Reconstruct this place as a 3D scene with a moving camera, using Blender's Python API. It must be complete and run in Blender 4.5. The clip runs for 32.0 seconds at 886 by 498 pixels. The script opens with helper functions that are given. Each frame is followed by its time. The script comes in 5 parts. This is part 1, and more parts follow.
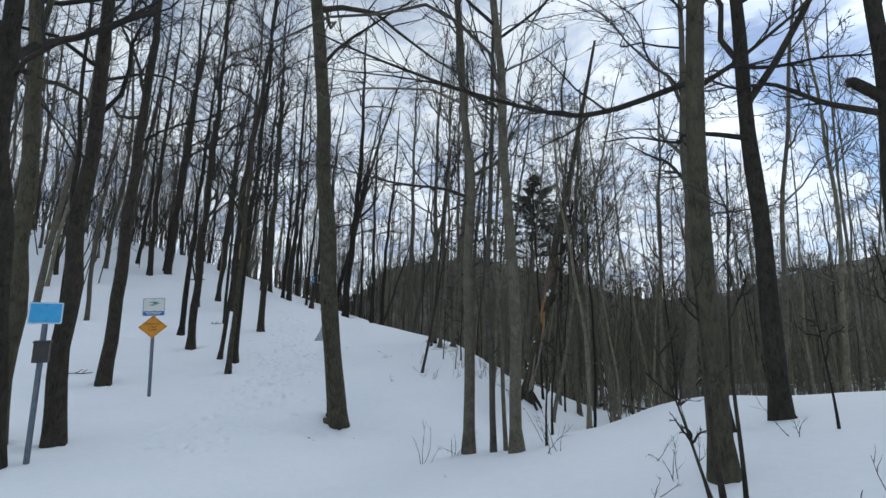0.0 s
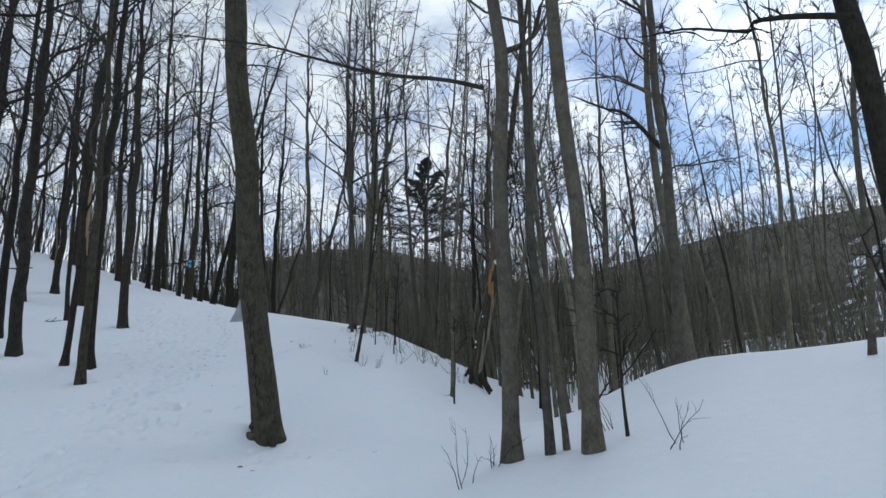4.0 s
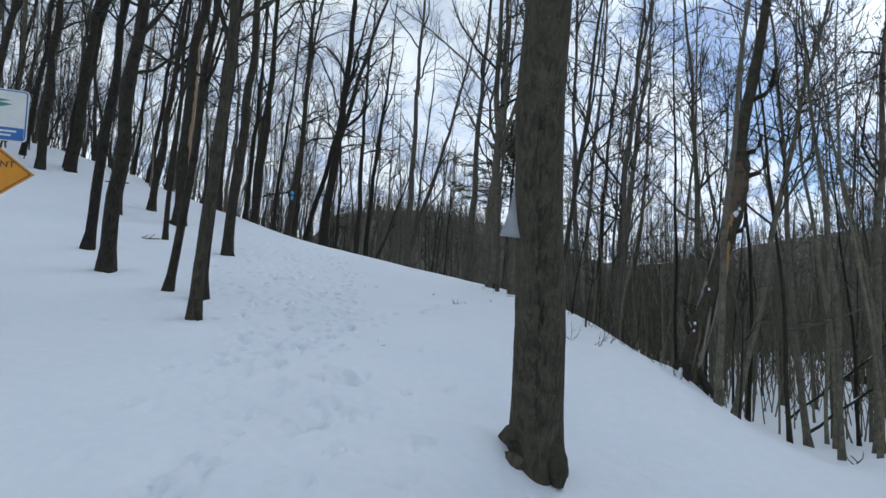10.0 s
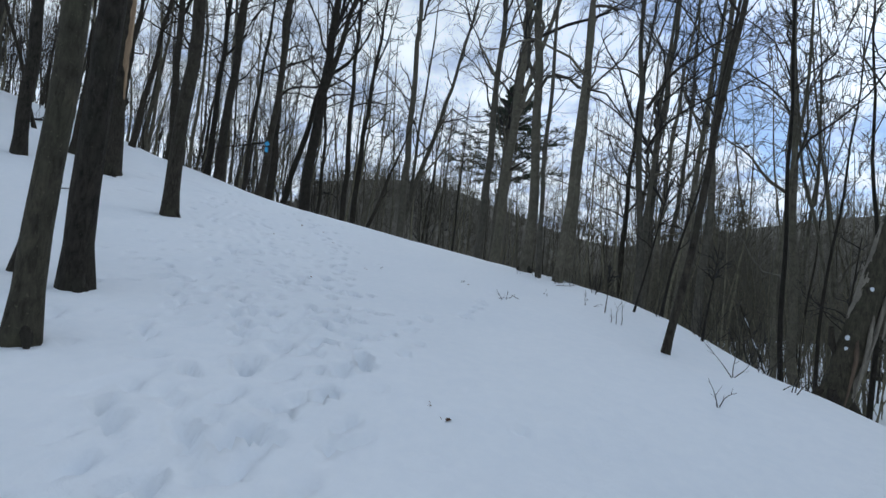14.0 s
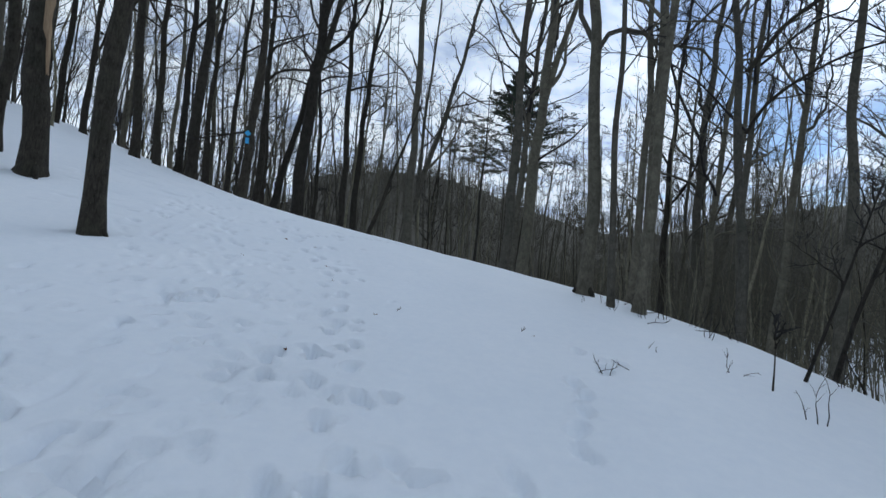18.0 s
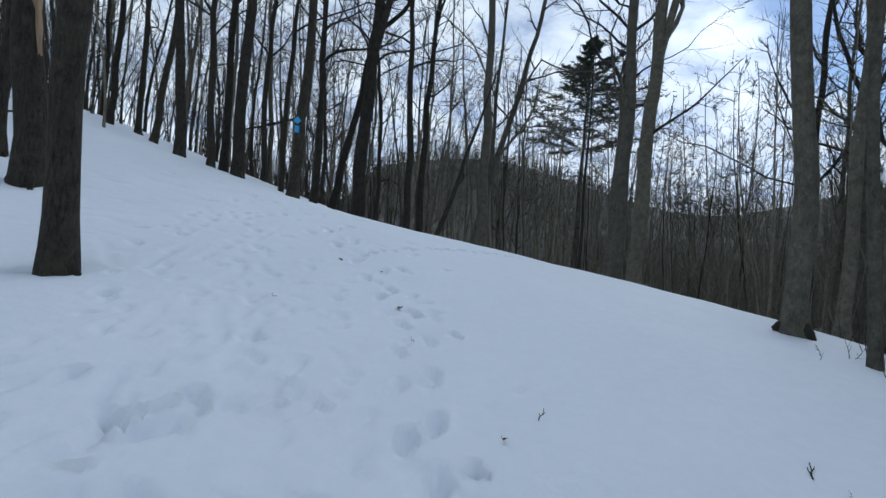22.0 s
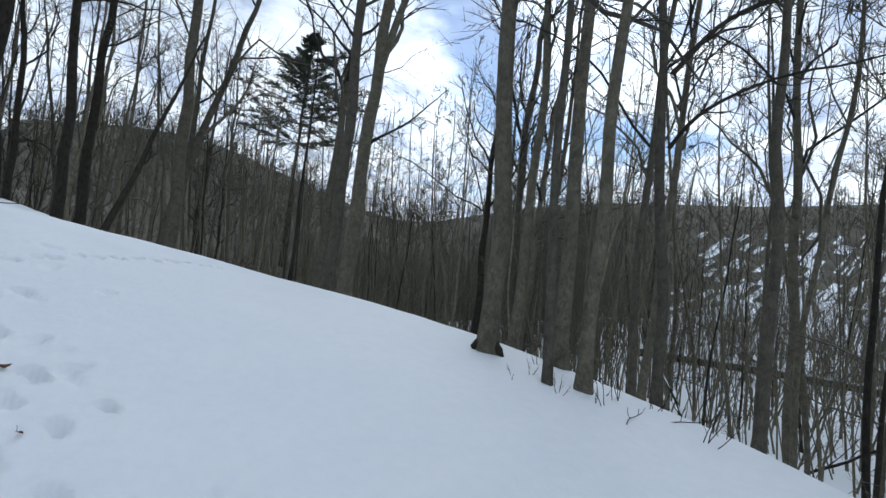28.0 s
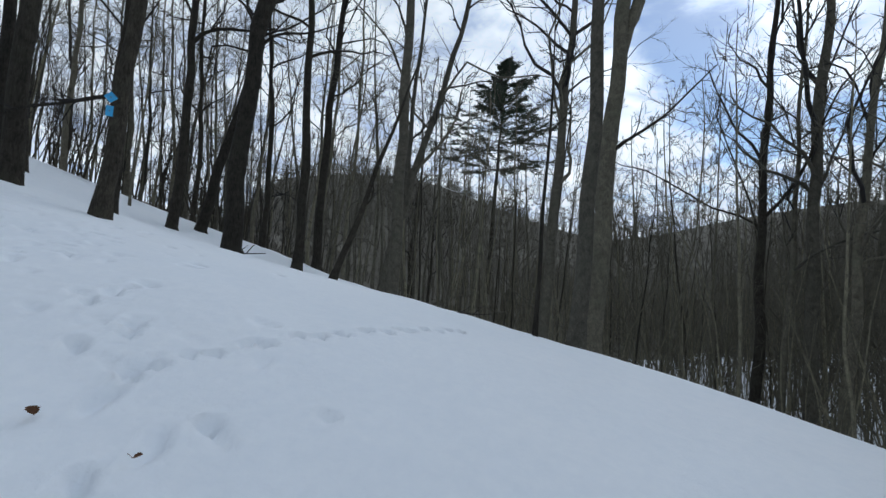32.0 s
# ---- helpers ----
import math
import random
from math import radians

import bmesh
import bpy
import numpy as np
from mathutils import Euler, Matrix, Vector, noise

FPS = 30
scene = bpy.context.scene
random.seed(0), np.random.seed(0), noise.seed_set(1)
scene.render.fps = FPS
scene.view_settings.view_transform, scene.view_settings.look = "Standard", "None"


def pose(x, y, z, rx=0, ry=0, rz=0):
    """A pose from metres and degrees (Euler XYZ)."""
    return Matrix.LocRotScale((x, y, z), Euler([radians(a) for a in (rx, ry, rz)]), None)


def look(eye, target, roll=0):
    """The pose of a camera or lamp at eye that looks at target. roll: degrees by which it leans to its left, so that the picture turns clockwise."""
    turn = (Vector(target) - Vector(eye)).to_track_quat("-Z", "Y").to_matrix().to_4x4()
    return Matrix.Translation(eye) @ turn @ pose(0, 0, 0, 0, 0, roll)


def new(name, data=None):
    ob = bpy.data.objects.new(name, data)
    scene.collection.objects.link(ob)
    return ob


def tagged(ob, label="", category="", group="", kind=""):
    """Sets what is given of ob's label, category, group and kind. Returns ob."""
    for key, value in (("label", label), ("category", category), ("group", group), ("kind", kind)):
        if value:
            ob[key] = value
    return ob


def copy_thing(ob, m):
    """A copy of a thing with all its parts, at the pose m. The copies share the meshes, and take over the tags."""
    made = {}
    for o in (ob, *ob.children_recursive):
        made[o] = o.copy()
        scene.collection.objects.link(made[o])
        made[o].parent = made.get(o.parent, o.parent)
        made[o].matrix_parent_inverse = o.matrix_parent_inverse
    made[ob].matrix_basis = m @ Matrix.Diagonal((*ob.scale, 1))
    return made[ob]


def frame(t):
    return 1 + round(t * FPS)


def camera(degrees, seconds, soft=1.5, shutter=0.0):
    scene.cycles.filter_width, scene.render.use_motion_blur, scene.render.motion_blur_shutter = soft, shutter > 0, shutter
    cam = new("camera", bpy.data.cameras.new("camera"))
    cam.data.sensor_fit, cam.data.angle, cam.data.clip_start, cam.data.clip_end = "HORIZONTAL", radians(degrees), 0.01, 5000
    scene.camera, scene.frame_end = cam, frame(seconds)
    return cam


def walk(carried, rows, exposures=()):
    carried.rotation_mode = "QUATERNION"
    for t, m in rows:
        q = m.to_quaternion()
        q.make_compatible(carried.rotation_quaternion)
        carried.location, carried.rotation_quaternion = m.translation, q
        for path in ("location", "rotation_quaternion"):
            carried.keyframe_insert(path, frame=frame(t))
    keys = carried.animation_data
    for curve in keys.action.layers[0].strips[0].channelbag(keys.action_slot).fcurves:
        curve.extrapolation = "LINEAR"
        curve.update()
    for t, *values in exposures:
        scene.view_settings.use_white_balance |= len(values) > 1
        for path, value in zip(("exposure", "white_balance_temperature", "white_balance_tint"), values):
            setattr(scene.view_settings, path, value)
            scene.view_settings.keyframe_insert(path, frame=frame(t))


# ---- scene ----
cam = camera(85.8, 32.0, soft=1.5)
PATH = [
    (0, (0.589, 0.366, 0.999), (0.499, 2.324, 1.397), 1.6),
    (0.5, (0.311, 0.705, 0.936), (0.541, 2.669, 1.231), 0.7),
    (1, (0.126, 1.116, 0.866), (0.466, 3.064, 1.16), -1.7),
    (1.5, (-0.078, 1.529, 0.835), (0.242, 3.483, 1.114), -3.3),
    (2, (-0.291, 1.942, 0.858), (0.109, 3.887, 1.099), -4.2),
    (2.5, (-0.53, 2.333, 0.8), (-0.119, 4.263, 1.123), -3.4),
    (3, (-0.79, 2.662, 0.762), (-0.408, 4.59, 1.128), -2.7),
    (3.5, (-0.972, 3.036, 0.704), (-0.572, 4.961, 1.067), -2.9),
    (5.5, (-1.786, 4.412, 0.596), (-1.413, 6.354, 0.897), 1.2),
    (6, (-2.072, 4.729, 0.587), (-1.849, 6.706, 0.789), 0.3),
    (6.5, (-2.255, 5.156, 0.514), (-2.06, 7.138, 0.693), 2.7),
    (7, (-2.474, 5.539, 0.477), (-2.2, 7.514, 0.639), 4.0),
    (7.5, (-2.685, 5.889, 0.492), (-2.349, 7.852, 0.677), 4.3),
    (8, (-2.871, 6.316, 0.49), (-2.598, 8.282, 0.734), 3.4),
    (8.5, (-3.124, 6.755, 0.434), (-2.862, 8.717, 0.715), 3.8),
    (9, (-3.322, 7.193, 0.419), (-3.042, 9.159, 0.654), 4.4),
    (9.5, (-3.496, 7.655, 0.425), (-3.261, 9.628, 0.656), 4.4),
    (10, (-3.74, 8.016, 0.429), (-3.564, 9.994, 0.666), 4.2),
    (10.5, (-3.801, 8.454, 0.415), (-3.63, 10.428, 0.682), 3.2),
    (11, (-3.91, 8.948, 0.433), (-3.73, 10.929, 0.645), 3.3),
    (11.5, (-4.088, 9.397, 0.475), (-3.857, 11.375, 0.663), 4.6),
    (12, (-4.162, 9.911, 0.454), (-3.879, 11.885, 0.607), 5.5),
    (12.5, (-4.271, 10.388, 0.498), (-4.001, 12.363, 0.651), 6.5),
    (13, (-4.3, 10.788, 0.586), (-3.999, 12.76, 0.74), 6.0),
    (13.5, (-4.293, 11.22, 0.653), (-3.946, 13.183, 0.812), 5.8),
    (14, (-4.39, 11.736, 0.661), (-4.12, 13.713, 0.798), 6.0),
    (14.5, (-4.326, 12.042, 0.708), (-4.059, 14.021, 0.827), 7.4),
    (16.5, (-4.486, 13.483, 1.085), (-4.395, 15.478, 1.206), 6.3),
    (17, (-4.615, 13.837, 1.13), (-4.501, 15.832, 1.222), 6.7),
    (17.5, (-4.525, 14.236, 1.196), (-4.245, 16.214, 1.281), 6.0),
    (18, (-4.605, 14.684, 1.29), (-4.335, 16.663, 1.391), 4.9),
    (18.5, (-4.769, 15.062, 1.429), (-4.538, 17.041, 1.6), 5.8),
    (19, (-4.696, 15.525, 1.456), (-4.423, 17.497, 1.65), 5.4),
    (19.5, (-4.707, 15.866, 1.555), (-4.527, 17.848, 1.747), 3.4),
    (20, (-4.895, 16.217, 1.571), (-4.799, 18.208, 1.737), 4.9),
    (20.5, (-4.891, 16.527, 1.582), (-4.733, 18.52, 1.6), 7.0),
    (21, (-4.817, 16.898, 1.664), (-4.726, 18.896, 1.665), 3.4),
    (21.5, (-4.963, 17.227, 1.706), (-4.987, 19.226, 1.723), 1.5),
    (22, (-5.014, 17.476, 1.81), (-4.996, 19.476, 1.833), 3.5),
    (22.5, (-4.86, 17.845, 1.862), (-4.765, 19.843, 1.88), 3.6),
    (23, (-4.763, 18.038, 1.904), (-4.609, 20.032, 1.903), 1.5),
    (23.5, (-4.804, 18.227, 1.939), (-4.43, 20.192, 1.901), 1.3),
    (24, (-4.844, 18.354, 2.024), (-3.899, 20.116, 1.97), 3.2),
    (24.5, (-4.832, 18.14, 1.953), (-3.507, 19.638, 1.987), 4.9),
    (25, (-4.788, 18.142, 1.94), (-3.143, 19.275, 2.027), 3.0),
    (25.5, (-4.779, 18.143, 1.928), (-2.975, 18.996, 2.055), 3.3),
    (27.5, (-5.01, 18.265, 2.128), (-3.466, 19.529, 2.264), 5.1),
    (28, (-4.887, 18.307, 2.102), (-3.757, 19.954, 2.195), 5.5),
    (28.5, (-4.841, 18.749, 2.028), (-3.961, 20.545, 2.061), 5.8),
    (29, (-4.781, 19.095, 2.119), (-4.082, 20.969, 2.122), 5.2),
    (29.5, (-4.852, 19.423, 2.136), (-4.314, 21.348, 2.177), 3.1),
    (30, (-4.858, 19.762, 2.234), (-4.362, 21.699, 2.279), 2.0),
    (30.5, (-4.786, 20.142, 2.262), (-4.301, 22.081, 2.336), 2.4),
    (31, (-4.773, 20.343, 2.315), (-4.359, 22.299, 2.376), 2.4),
    (31.5, (-4.866, 20.685, 2.404), (-4.456, 22.641, 2.484), 3.4),
    (32, (-4.853, 21.008, 2.431), (-4.465, 22.967, 2.549), 3.8),
]
walk(cam, [(t, look(eye, target, roll)) for t, eye, target, roll in PATH],
     [(0, -0.31, 6320, 7), (3.5, -0.34, 6270, 7), (6, -0.28, 6200, 7), (13, -0.33, 6120, 7), (17, -0.40, 6000, 7), (21, -0.39, 5950, 7), (23, -0.43, 5860, 7), (24.2, -0.22, 6000, 7), (25.2, 0.03, 6250, 7), (27.5, -0.04, 6330, 7), (28.8, -0.24, 6170, 7), (30, -0.41, 5990, 7), (32, -0.37, 6240, 7)])

# ---- light ----
SUN_AZ, SUN_EL = radians(45), radians(38)
world = bpy.data.worlds.new("winter_sky")
scene.world = world
world.use_nodes = True
wn, wl = world.node_tree.nodes, world.node_tree.links
wn.clear()


def wnode(kind, **values):
    n = wn.new(kind)
    for k, v in values.items():
        n.inputs[k].default_value = v
    return n


sky = wn.new("ShaderNodeTexSky")
sky.sky_type, sky.sun_disc = "NISHITA", False
sky.sun_elevation, sky.sun_rotation = SUN_EL, SUN_AZ
sky.dust_density, sky.ozone_density = 0.2, 3.0
sky_level = wn.new("ShaderNodeVectorMath")
sky_level.operation = "SCALE"
sky_level.inputs["Scale"].default_value = 0.15
wl.new(sky.outputs[0], sky_level.inputs[0])
way = wn.new("ShaderNodeTexCoord")
split = wn.new("ShaderNodeSeparateXYZ")
wl.new(way.outputs["Generated"], split.inputs[0])


def wmath(op, a, b=0.0):
    n = wn.new("ShaderNodeMath")
    n.operation = op
    for i, v in enumerate((a, b)):
        if isinstance(v, (int, float)):
            n.inputs[i].default_value = v
        else:
            wl.new(v, n.inputs[i])
    return n.outputs[0]


# clouds lie on a flat layer: the way is stretched towards the horizon
high = wmath("ADD", wmath("MAXIMUM", split.outputs[2], 0.0), 0.22)
layer = wn.new("ShaderNodeCombineXYZ")
wl.new(wmath("DIVIDE", split.outputs[0], high), layer.inputs[0])
wl.new(wmath("DIVIDE", split.outputs[1], high), layer.inputs[1])
big = wnode("ShaderNodeTexNoise", Scale=1.7, Detail=7.0, Roughness=0.58, Distortion=0.4)
wl.new(layer.outputs[0], big.inputs["Vector"])
small = wnode("ShaderNodeTexNoise", Scale=4.2, Detail=6.0, Roughness=0.6, Distortion=0.3)
wl.new(layer.outputs[0], small.inputs["Vector"])
cover = wn.new("ShaderNodeMapRange")
cover.interpolation_type = "SMOOTHSTEP"
cover.inputs["From Min"].default_value, cover.inputs["From Max"].default_value = 0.36, 0.53
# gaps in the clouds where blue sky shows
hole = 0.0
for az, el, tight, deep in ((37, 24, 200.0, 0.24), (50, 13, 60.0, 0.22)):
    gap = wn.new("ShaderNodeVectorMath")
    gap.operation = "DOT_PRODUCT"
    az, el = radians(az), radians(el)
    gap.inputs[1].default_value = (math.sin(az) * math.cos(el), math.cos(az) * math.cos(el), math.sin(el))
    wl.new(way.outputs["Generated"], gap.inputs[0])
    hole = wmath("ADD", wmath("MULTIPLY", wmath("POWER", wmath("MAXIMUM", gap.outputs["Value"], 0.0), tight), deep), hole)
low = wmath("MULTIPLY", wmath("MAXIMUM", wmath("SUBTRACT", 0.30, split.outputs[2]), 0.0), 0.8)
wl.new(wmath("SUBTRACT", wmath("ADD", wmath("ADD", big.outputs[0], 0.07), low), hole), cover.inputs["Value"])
# thin parts of the cloud are bright, thick parts blue-grey
shade = wn.new("ShaderNodeValToRGB")
shade.color_ramp.elements[0].position, shade.color_ramp.elements[0].color = 0.36, (1.30, 1.38, 1.46, 1)
shade.color_ramp.elements[1].position, shade.color_ramp.elements[1].color = 0.66, (0.54, 0.65, 0.88, 1)
wl.new(small.outputs[0], shade.inputs[0])
# the sun behind the cloud
sun_way = Vector((math.sin(SUN_AZ) * math.cos(SUN_EL), math.cos(SUN_AZ) * math.cos(SUN_EL), math.sin(SUN_EL)))
near_sun = wn.new("ShaderNodeVectorMath")
near_sun.operation = "DOT_PRODUCT"
near_sun.inputs[1].default_value = sun_way
wl.new(way.outputs["Generated"], near_sun.inputs[0])
glow = wmath("MULTIPLY", wmath("POWER", wmath("MAXIMUM", near_sun.outputs["Value"], 0.0), 24.0), 0.85)
lit = wn.new("ShaderNodeVectorMath")
lit.operation = "SCALE"
wl.new(shade.outputs[0], lit.inputs[0])
# the layer is brighter low down, where it is seen edge on
rim = wmath("MULTIPLY", wmath("MAXIMUM", wmath("SUBTRACT", 0.55, split.outputs[2]), 0.0), 0.95)
sunward = wmath("MULTIPLY", wmath("POWER", wmath("MAXIMUM", near_sun.outputs["Value"], 0.0), 2.5), 0.22)
wl.new(wmath("ADD", wmath("ADD", wmath("ADD", glow, sunward), 0.80), rim), lit.inputs["Scale"])
both = wn.new("ShaderNodeMix")
both.data_type = "RGBA"
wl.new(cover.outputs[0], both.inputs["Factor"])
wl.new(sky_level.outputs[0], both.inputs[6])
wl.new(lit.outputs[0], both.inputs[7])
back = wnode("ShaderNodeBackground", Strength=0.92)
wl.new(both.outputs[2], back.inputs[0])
wl.new(back.outputs[0], wn.new("ShaderNodeOutputWorld").inputs[0])

sun = new("sun", bpy.data.lights.new("sun", "SUN"))
sun.data.energy, sun.data.angle, sun.data.color = 0.75, radians(40), (1.0, 0.97, 0.92)
sun.matrix_world = look(sun_way * 60, (0, 0, 0))


# ---- materials ----
def material(name, rough=0.8):
    m = bpy.data.materials.new(name)
    m.use_nodes = True
    b = m.node_tree.nodes["Principled BSDF"]
    b.inputs["Roughness"].default_value = rough
    return m, m.node_tree.nodes, m.node_tree.links, b


def mapped(nodes, links, scale, coord="Object"):
    c, s = nodes.new("ShaderNodeTexCoord"), nodes.new("ShaderNodeMapping")
    s.inputs["Scale"].default_value = scale
    links.new(c.outputs[coord], s.inputs[0])
    return s.outputs[0]


def noise_at(nodes, links, vec, scale, detail=5.0, rough=0.6, distort=0.0):
    n = nodes.new("ShaderNodeTexNoise")
    for k, v in (("Scale", scale), ("Detail", detail), ("Roughness", rough), ("Distortion", distort)):
        n.inputs[k].default_value = v
    links.new(vec, n.inputs["Vector"])
    return n.outputs[0]


def ramp(nodes, links, fac, stops):
    r = nodes.new("ShaderNodeValToRGB")
    e = r.color_ramp.elements
    while len(e) < len(stops):
        e.new(0.5)
    for el, (at, col) in zip(e, stops):
        el.position, el.color = at, (*col, 1)
    links.new(fac, r.inputs[0])
    return r.outputs[0]


def mixed(nodes, links, fac, a, b, mode="MIX"):
    n = nodes.new("ShaderNodeMix")
    n.data_type, n.blend_type = "RGBA", mode
    for slot, v in ((0, fac), (6, a), (7, b)):
        if isinstance(v, (int, float)):
            n.inputs[slot].default_value = v
        elif isinstance(v, tuple):
            n.inputs[slot].default_value = (*v, 1)
        else:
            links.new(v, n.inputs[slot])
    return n.outputs[2]


def bumped(nodes, links, b, height, strength, distance):
    n = nodes.new("ShaderNodeBump")
    n.inputs["Strength"].default_value, n.inputs["Distance"].default_value = strength, distance
    links.new(height, n.inputs["Height"])
    links.new(n.outputs[0], b.inputs["Normal"])


def snow_material():
    m, n, l, b = material("snow", 0.72)
    at = mapped(n, l, (1, 1, 1))
    broad, grain, fine = noise_at(n, l, at, 0.5, 4), noise_at(n, l, at, 9, 6, 0.65), noise_at(n, l, at, 120, 3, 0.7)
    col = ramp(n, l, broad, [(0.3, (0.78, 0.84, 0.91)), (0.7, (0.84, 0.885, 0.94))])
    col = mixed(n, l, 0.35, col, ramp(n, l, grain, [(0.35, (0.77, 0.82, 0.89)), (0.65, (0.86, 0.895, 0.94))]))
    l.new(col, b.inputs["Base Color"])
    h = n.new("ShaderNodeMath")
    h.operation = "MULTIPLY_ADD"
    l.new(grain, h.inputs[0])
    h.inputs[1].default_value = 1.0
    f = n.new("ShaderNodeMath")
    f.operation = "MULTIPLY"
    l.new(fine, f.inputs[0])
    f.inputs[1].default_value = 0.25
    l.new(f.outputs[0], h.inputs[2])
    lumps = n.new("ShaderNodeMath")
    lumps.operation = "MULTIPLY_ADD"
    l.new(noise_at(n, l, at, 2.6, 5, 0.6), lumps.inputs[0])
    lumps.inputs[1].default_value = 1.6
    l.new(h.outputs[0], lumps.inputs[2])
    bumped(n, l, b, lumps.outputs[0], 0.26, 0.035)
    b.inputs["Specular IOR Level"].default_value = 0.25
    return m


def bark_material(name, dark, light, moss, ridge=1.0, along=0.14):
    m, n, l, b = material(name, 0.92)
    at = mapped(n, l, (1, 1, along))
    round_at = mapped(n, l, (1, 1, 1))
    fissure = noise_at(n, l, at, 30, 8, 0.68, 0.8)
    patch = noise_at(n, l, round_at, 1.6, 6, 0.65)
    speck = noise_at(n, l, round_at, 38, 4, 0.6)
    col = ramp(n, l, fissure, [(0.30, dark), (0.5, tuple(0.45 * a + 0.55 * c for a, c in zip(dark, light))), (0.74, light)])
    broad = noise_at(n, l, round_at, 5.5, 5, 0.62, 0.4)
    col = mixed(n, l, 0.75, col, ramp(n, l, broad, [(0.30, (0.50, 0.50, 0.50)), (0.50, (0.98, 0.98, 0.98)), (0.70, (1.42, 1.40, 1.33))]), "MULTIPLY")
    col = mixed(n, l, ramp(n, l, patch, [(0.48, (0, 0, 0)), (0.68, (0.55, 0.55, 0.55))]), col, moss)
    col = mixed(n, l, ramp(n, l, speck, [(0.62, (0, 0, 0)), (0.72, (0.6, 0.6, 0.6))]), col, tuple(min(1, 1.7 * c) for c in light))
    info = n.new("ShaderNodeObjectInfo")
    tone = ramp(n, l, info.outputs["Random"], [(0.0, (0.7, 0.7, 0.72)), (0.5, (1.0, 0.98, 0.95)), (1.0, (1.3, 1.27, 1.2))])
    col = mixed(n, l, 1.0, col, tone, "MULTIPLY")
    l.new(col, b.inputs["Base Color"])
    bumped(n, l, b, fissure, 0.7 * ridge, 0.035)
    b.inputs["Specular IOR Level"].default_value = 0.2
    return m


def plain_material(name, a, c, scale=12.0, rough=0.6, metal=0.0, bump=0.1, stretch=(1, 1, 1)):
    m, n, l, b = material(name, rough)
    at = mapped(n, l, stretch)
    f, g = noise_at(n, l, at, scale, 5), noise_at(n, l, at, scale * 7, 3)
    col = mixed(n, l, 0.3, ramp(n, l, f, [(0.3, a), (0.7, c)]), ramp(n, l, g, [(0.35, a), (0.65, c)]))
    l.new(col, b.inputs["Base Color"])
    b.inputs["Metallic"].default_value = metal
    bumped(n, l, b, f, bump, 0.01)
    return m


SNOW = snow_material()
BARK = bark_material("grey_brown_bark", (0.010, 0.0092, 0.008), (0.060, 0.053, 0.043), (0.044, 0.045, 0.032), 0.9, 0.24)
STEM = bark_material("young_stem_bark", (0.072, 0.066, 0.050), (0.218, 0.204, 0.153), (0.156, 0.157, 0.106), 0.5, 0.3)
OLD = bark_material("old_flaky_bark", (0.026, 0.024, 0.018), (0.096, 0.088, 0.065), (0.077, 0.079, 0.051), 0.7, 0.22)
BEECH = bark_material("smooth_grey_bark", (0.060, 0.055, 0.044), (0.148, 0.138, 0.110), (0.106, 0.109, 0.080), 0.35, 0.5)
TWIG = plain_material("twig_bark", (0.011, 0.010, 0.010), (0.034, 0.030, 0.026), 3, 0.9)
YOUNG = plain_material("young_olive_bark", (0.050, 0.045, 0.034), (0.128, 0.117, 0.085), 3, 0.9)
SPLIT = plain_material("split_orange_wood", (0.12, 0.06, 0.025), (0.46, 0.26, 0.10), 11, 0.85, 0, 0.9, (1, 1, 0.12))
CRACK = plain_material("dark_bark_crack", (0.010, 0.008, 0.006), (0.05, 0.042, 0.031), 20, 0.95, 0, 0.6)
STRIPPED = plain_material("stripped_wood", (0.16, 0.10, 0.055), (0.40, 0.29, 0.18), 9, 0.85, 0, 0.6, (1, 1, 0.1))
WOOD = plain_material("torn_wood", (0.045, 0.032, 0.023), (0.16, 0.112, 0.075), 11, 0.85, 0, 0.9, (1, 1, 0.12))
PALE = plain_material("bare_grey_wood", (0.08, 0.07, 0.055), (0.34, 0.31, 0.25), 11, 0.85, 0, 0.9, (1, 1, 0.10))
NEEDLE = plain_material("pine_needles", (0.014, 0.028, 0.016), (0.04, 0.06, 0.032), 3, 0.75)
STEEL = plain_material("galvanised_steel", (0.09, 0.11, 0.14), (0.17, 0.20, 0.24), 14, 0.5, 0.4, 0.05)
GREY_SHEET = plain_material("weathered_aluminium", (0.52, 0.54, 0.56), (0.70, 0.72, 0.74), 8, 0.45, 0.15, 0.05)
ORANGE = plain_material("amber_sign_face", (0.66, 0.26, 0.012), (0.76, 0.32, 0.02), 9, 0.45, 0, 0.02)
BLACK = plain_material("black_sign_paint", (0.02, 0.02, 0.02), (0.045, 0.04, 0.035), 15, 0.5, 0, 0.02)
WHITE = plain_material("white_sign_face", (0.66, 0.68, 0.64), (0.76, 0.77, 0.73), 9, 0.45, 0, 0.02)
BLUE = plain_material("blue_sign_paint", (0.03, 0.12, 0.36), (0.05, 0.17, 0.45), 9, 0.45, 0, 0.02)
CYAN = plain_material("light_blue_marker", (0.03, 0.30, 0.62), (0.06, 0.42, 0.74), 9, 0.5, 0, 0.02)
GREEN = plain_material("green_emblem_paint", (0.05, 0.22, 0.16), (0.09, 0.30, 0.22), 9, 0.5, 0, 0.02)
LEAF = plain_material("dead_leaf", (0.11, 0.05, 0.026), (0.24, 0.125, 0.065), 25, 0.85)
BRUSH = plain_material("far_brush", (0.066, 0.060, 0.048), (0.130, 0.121, 0.096), 0.22, 0.95, 0, 0.3)
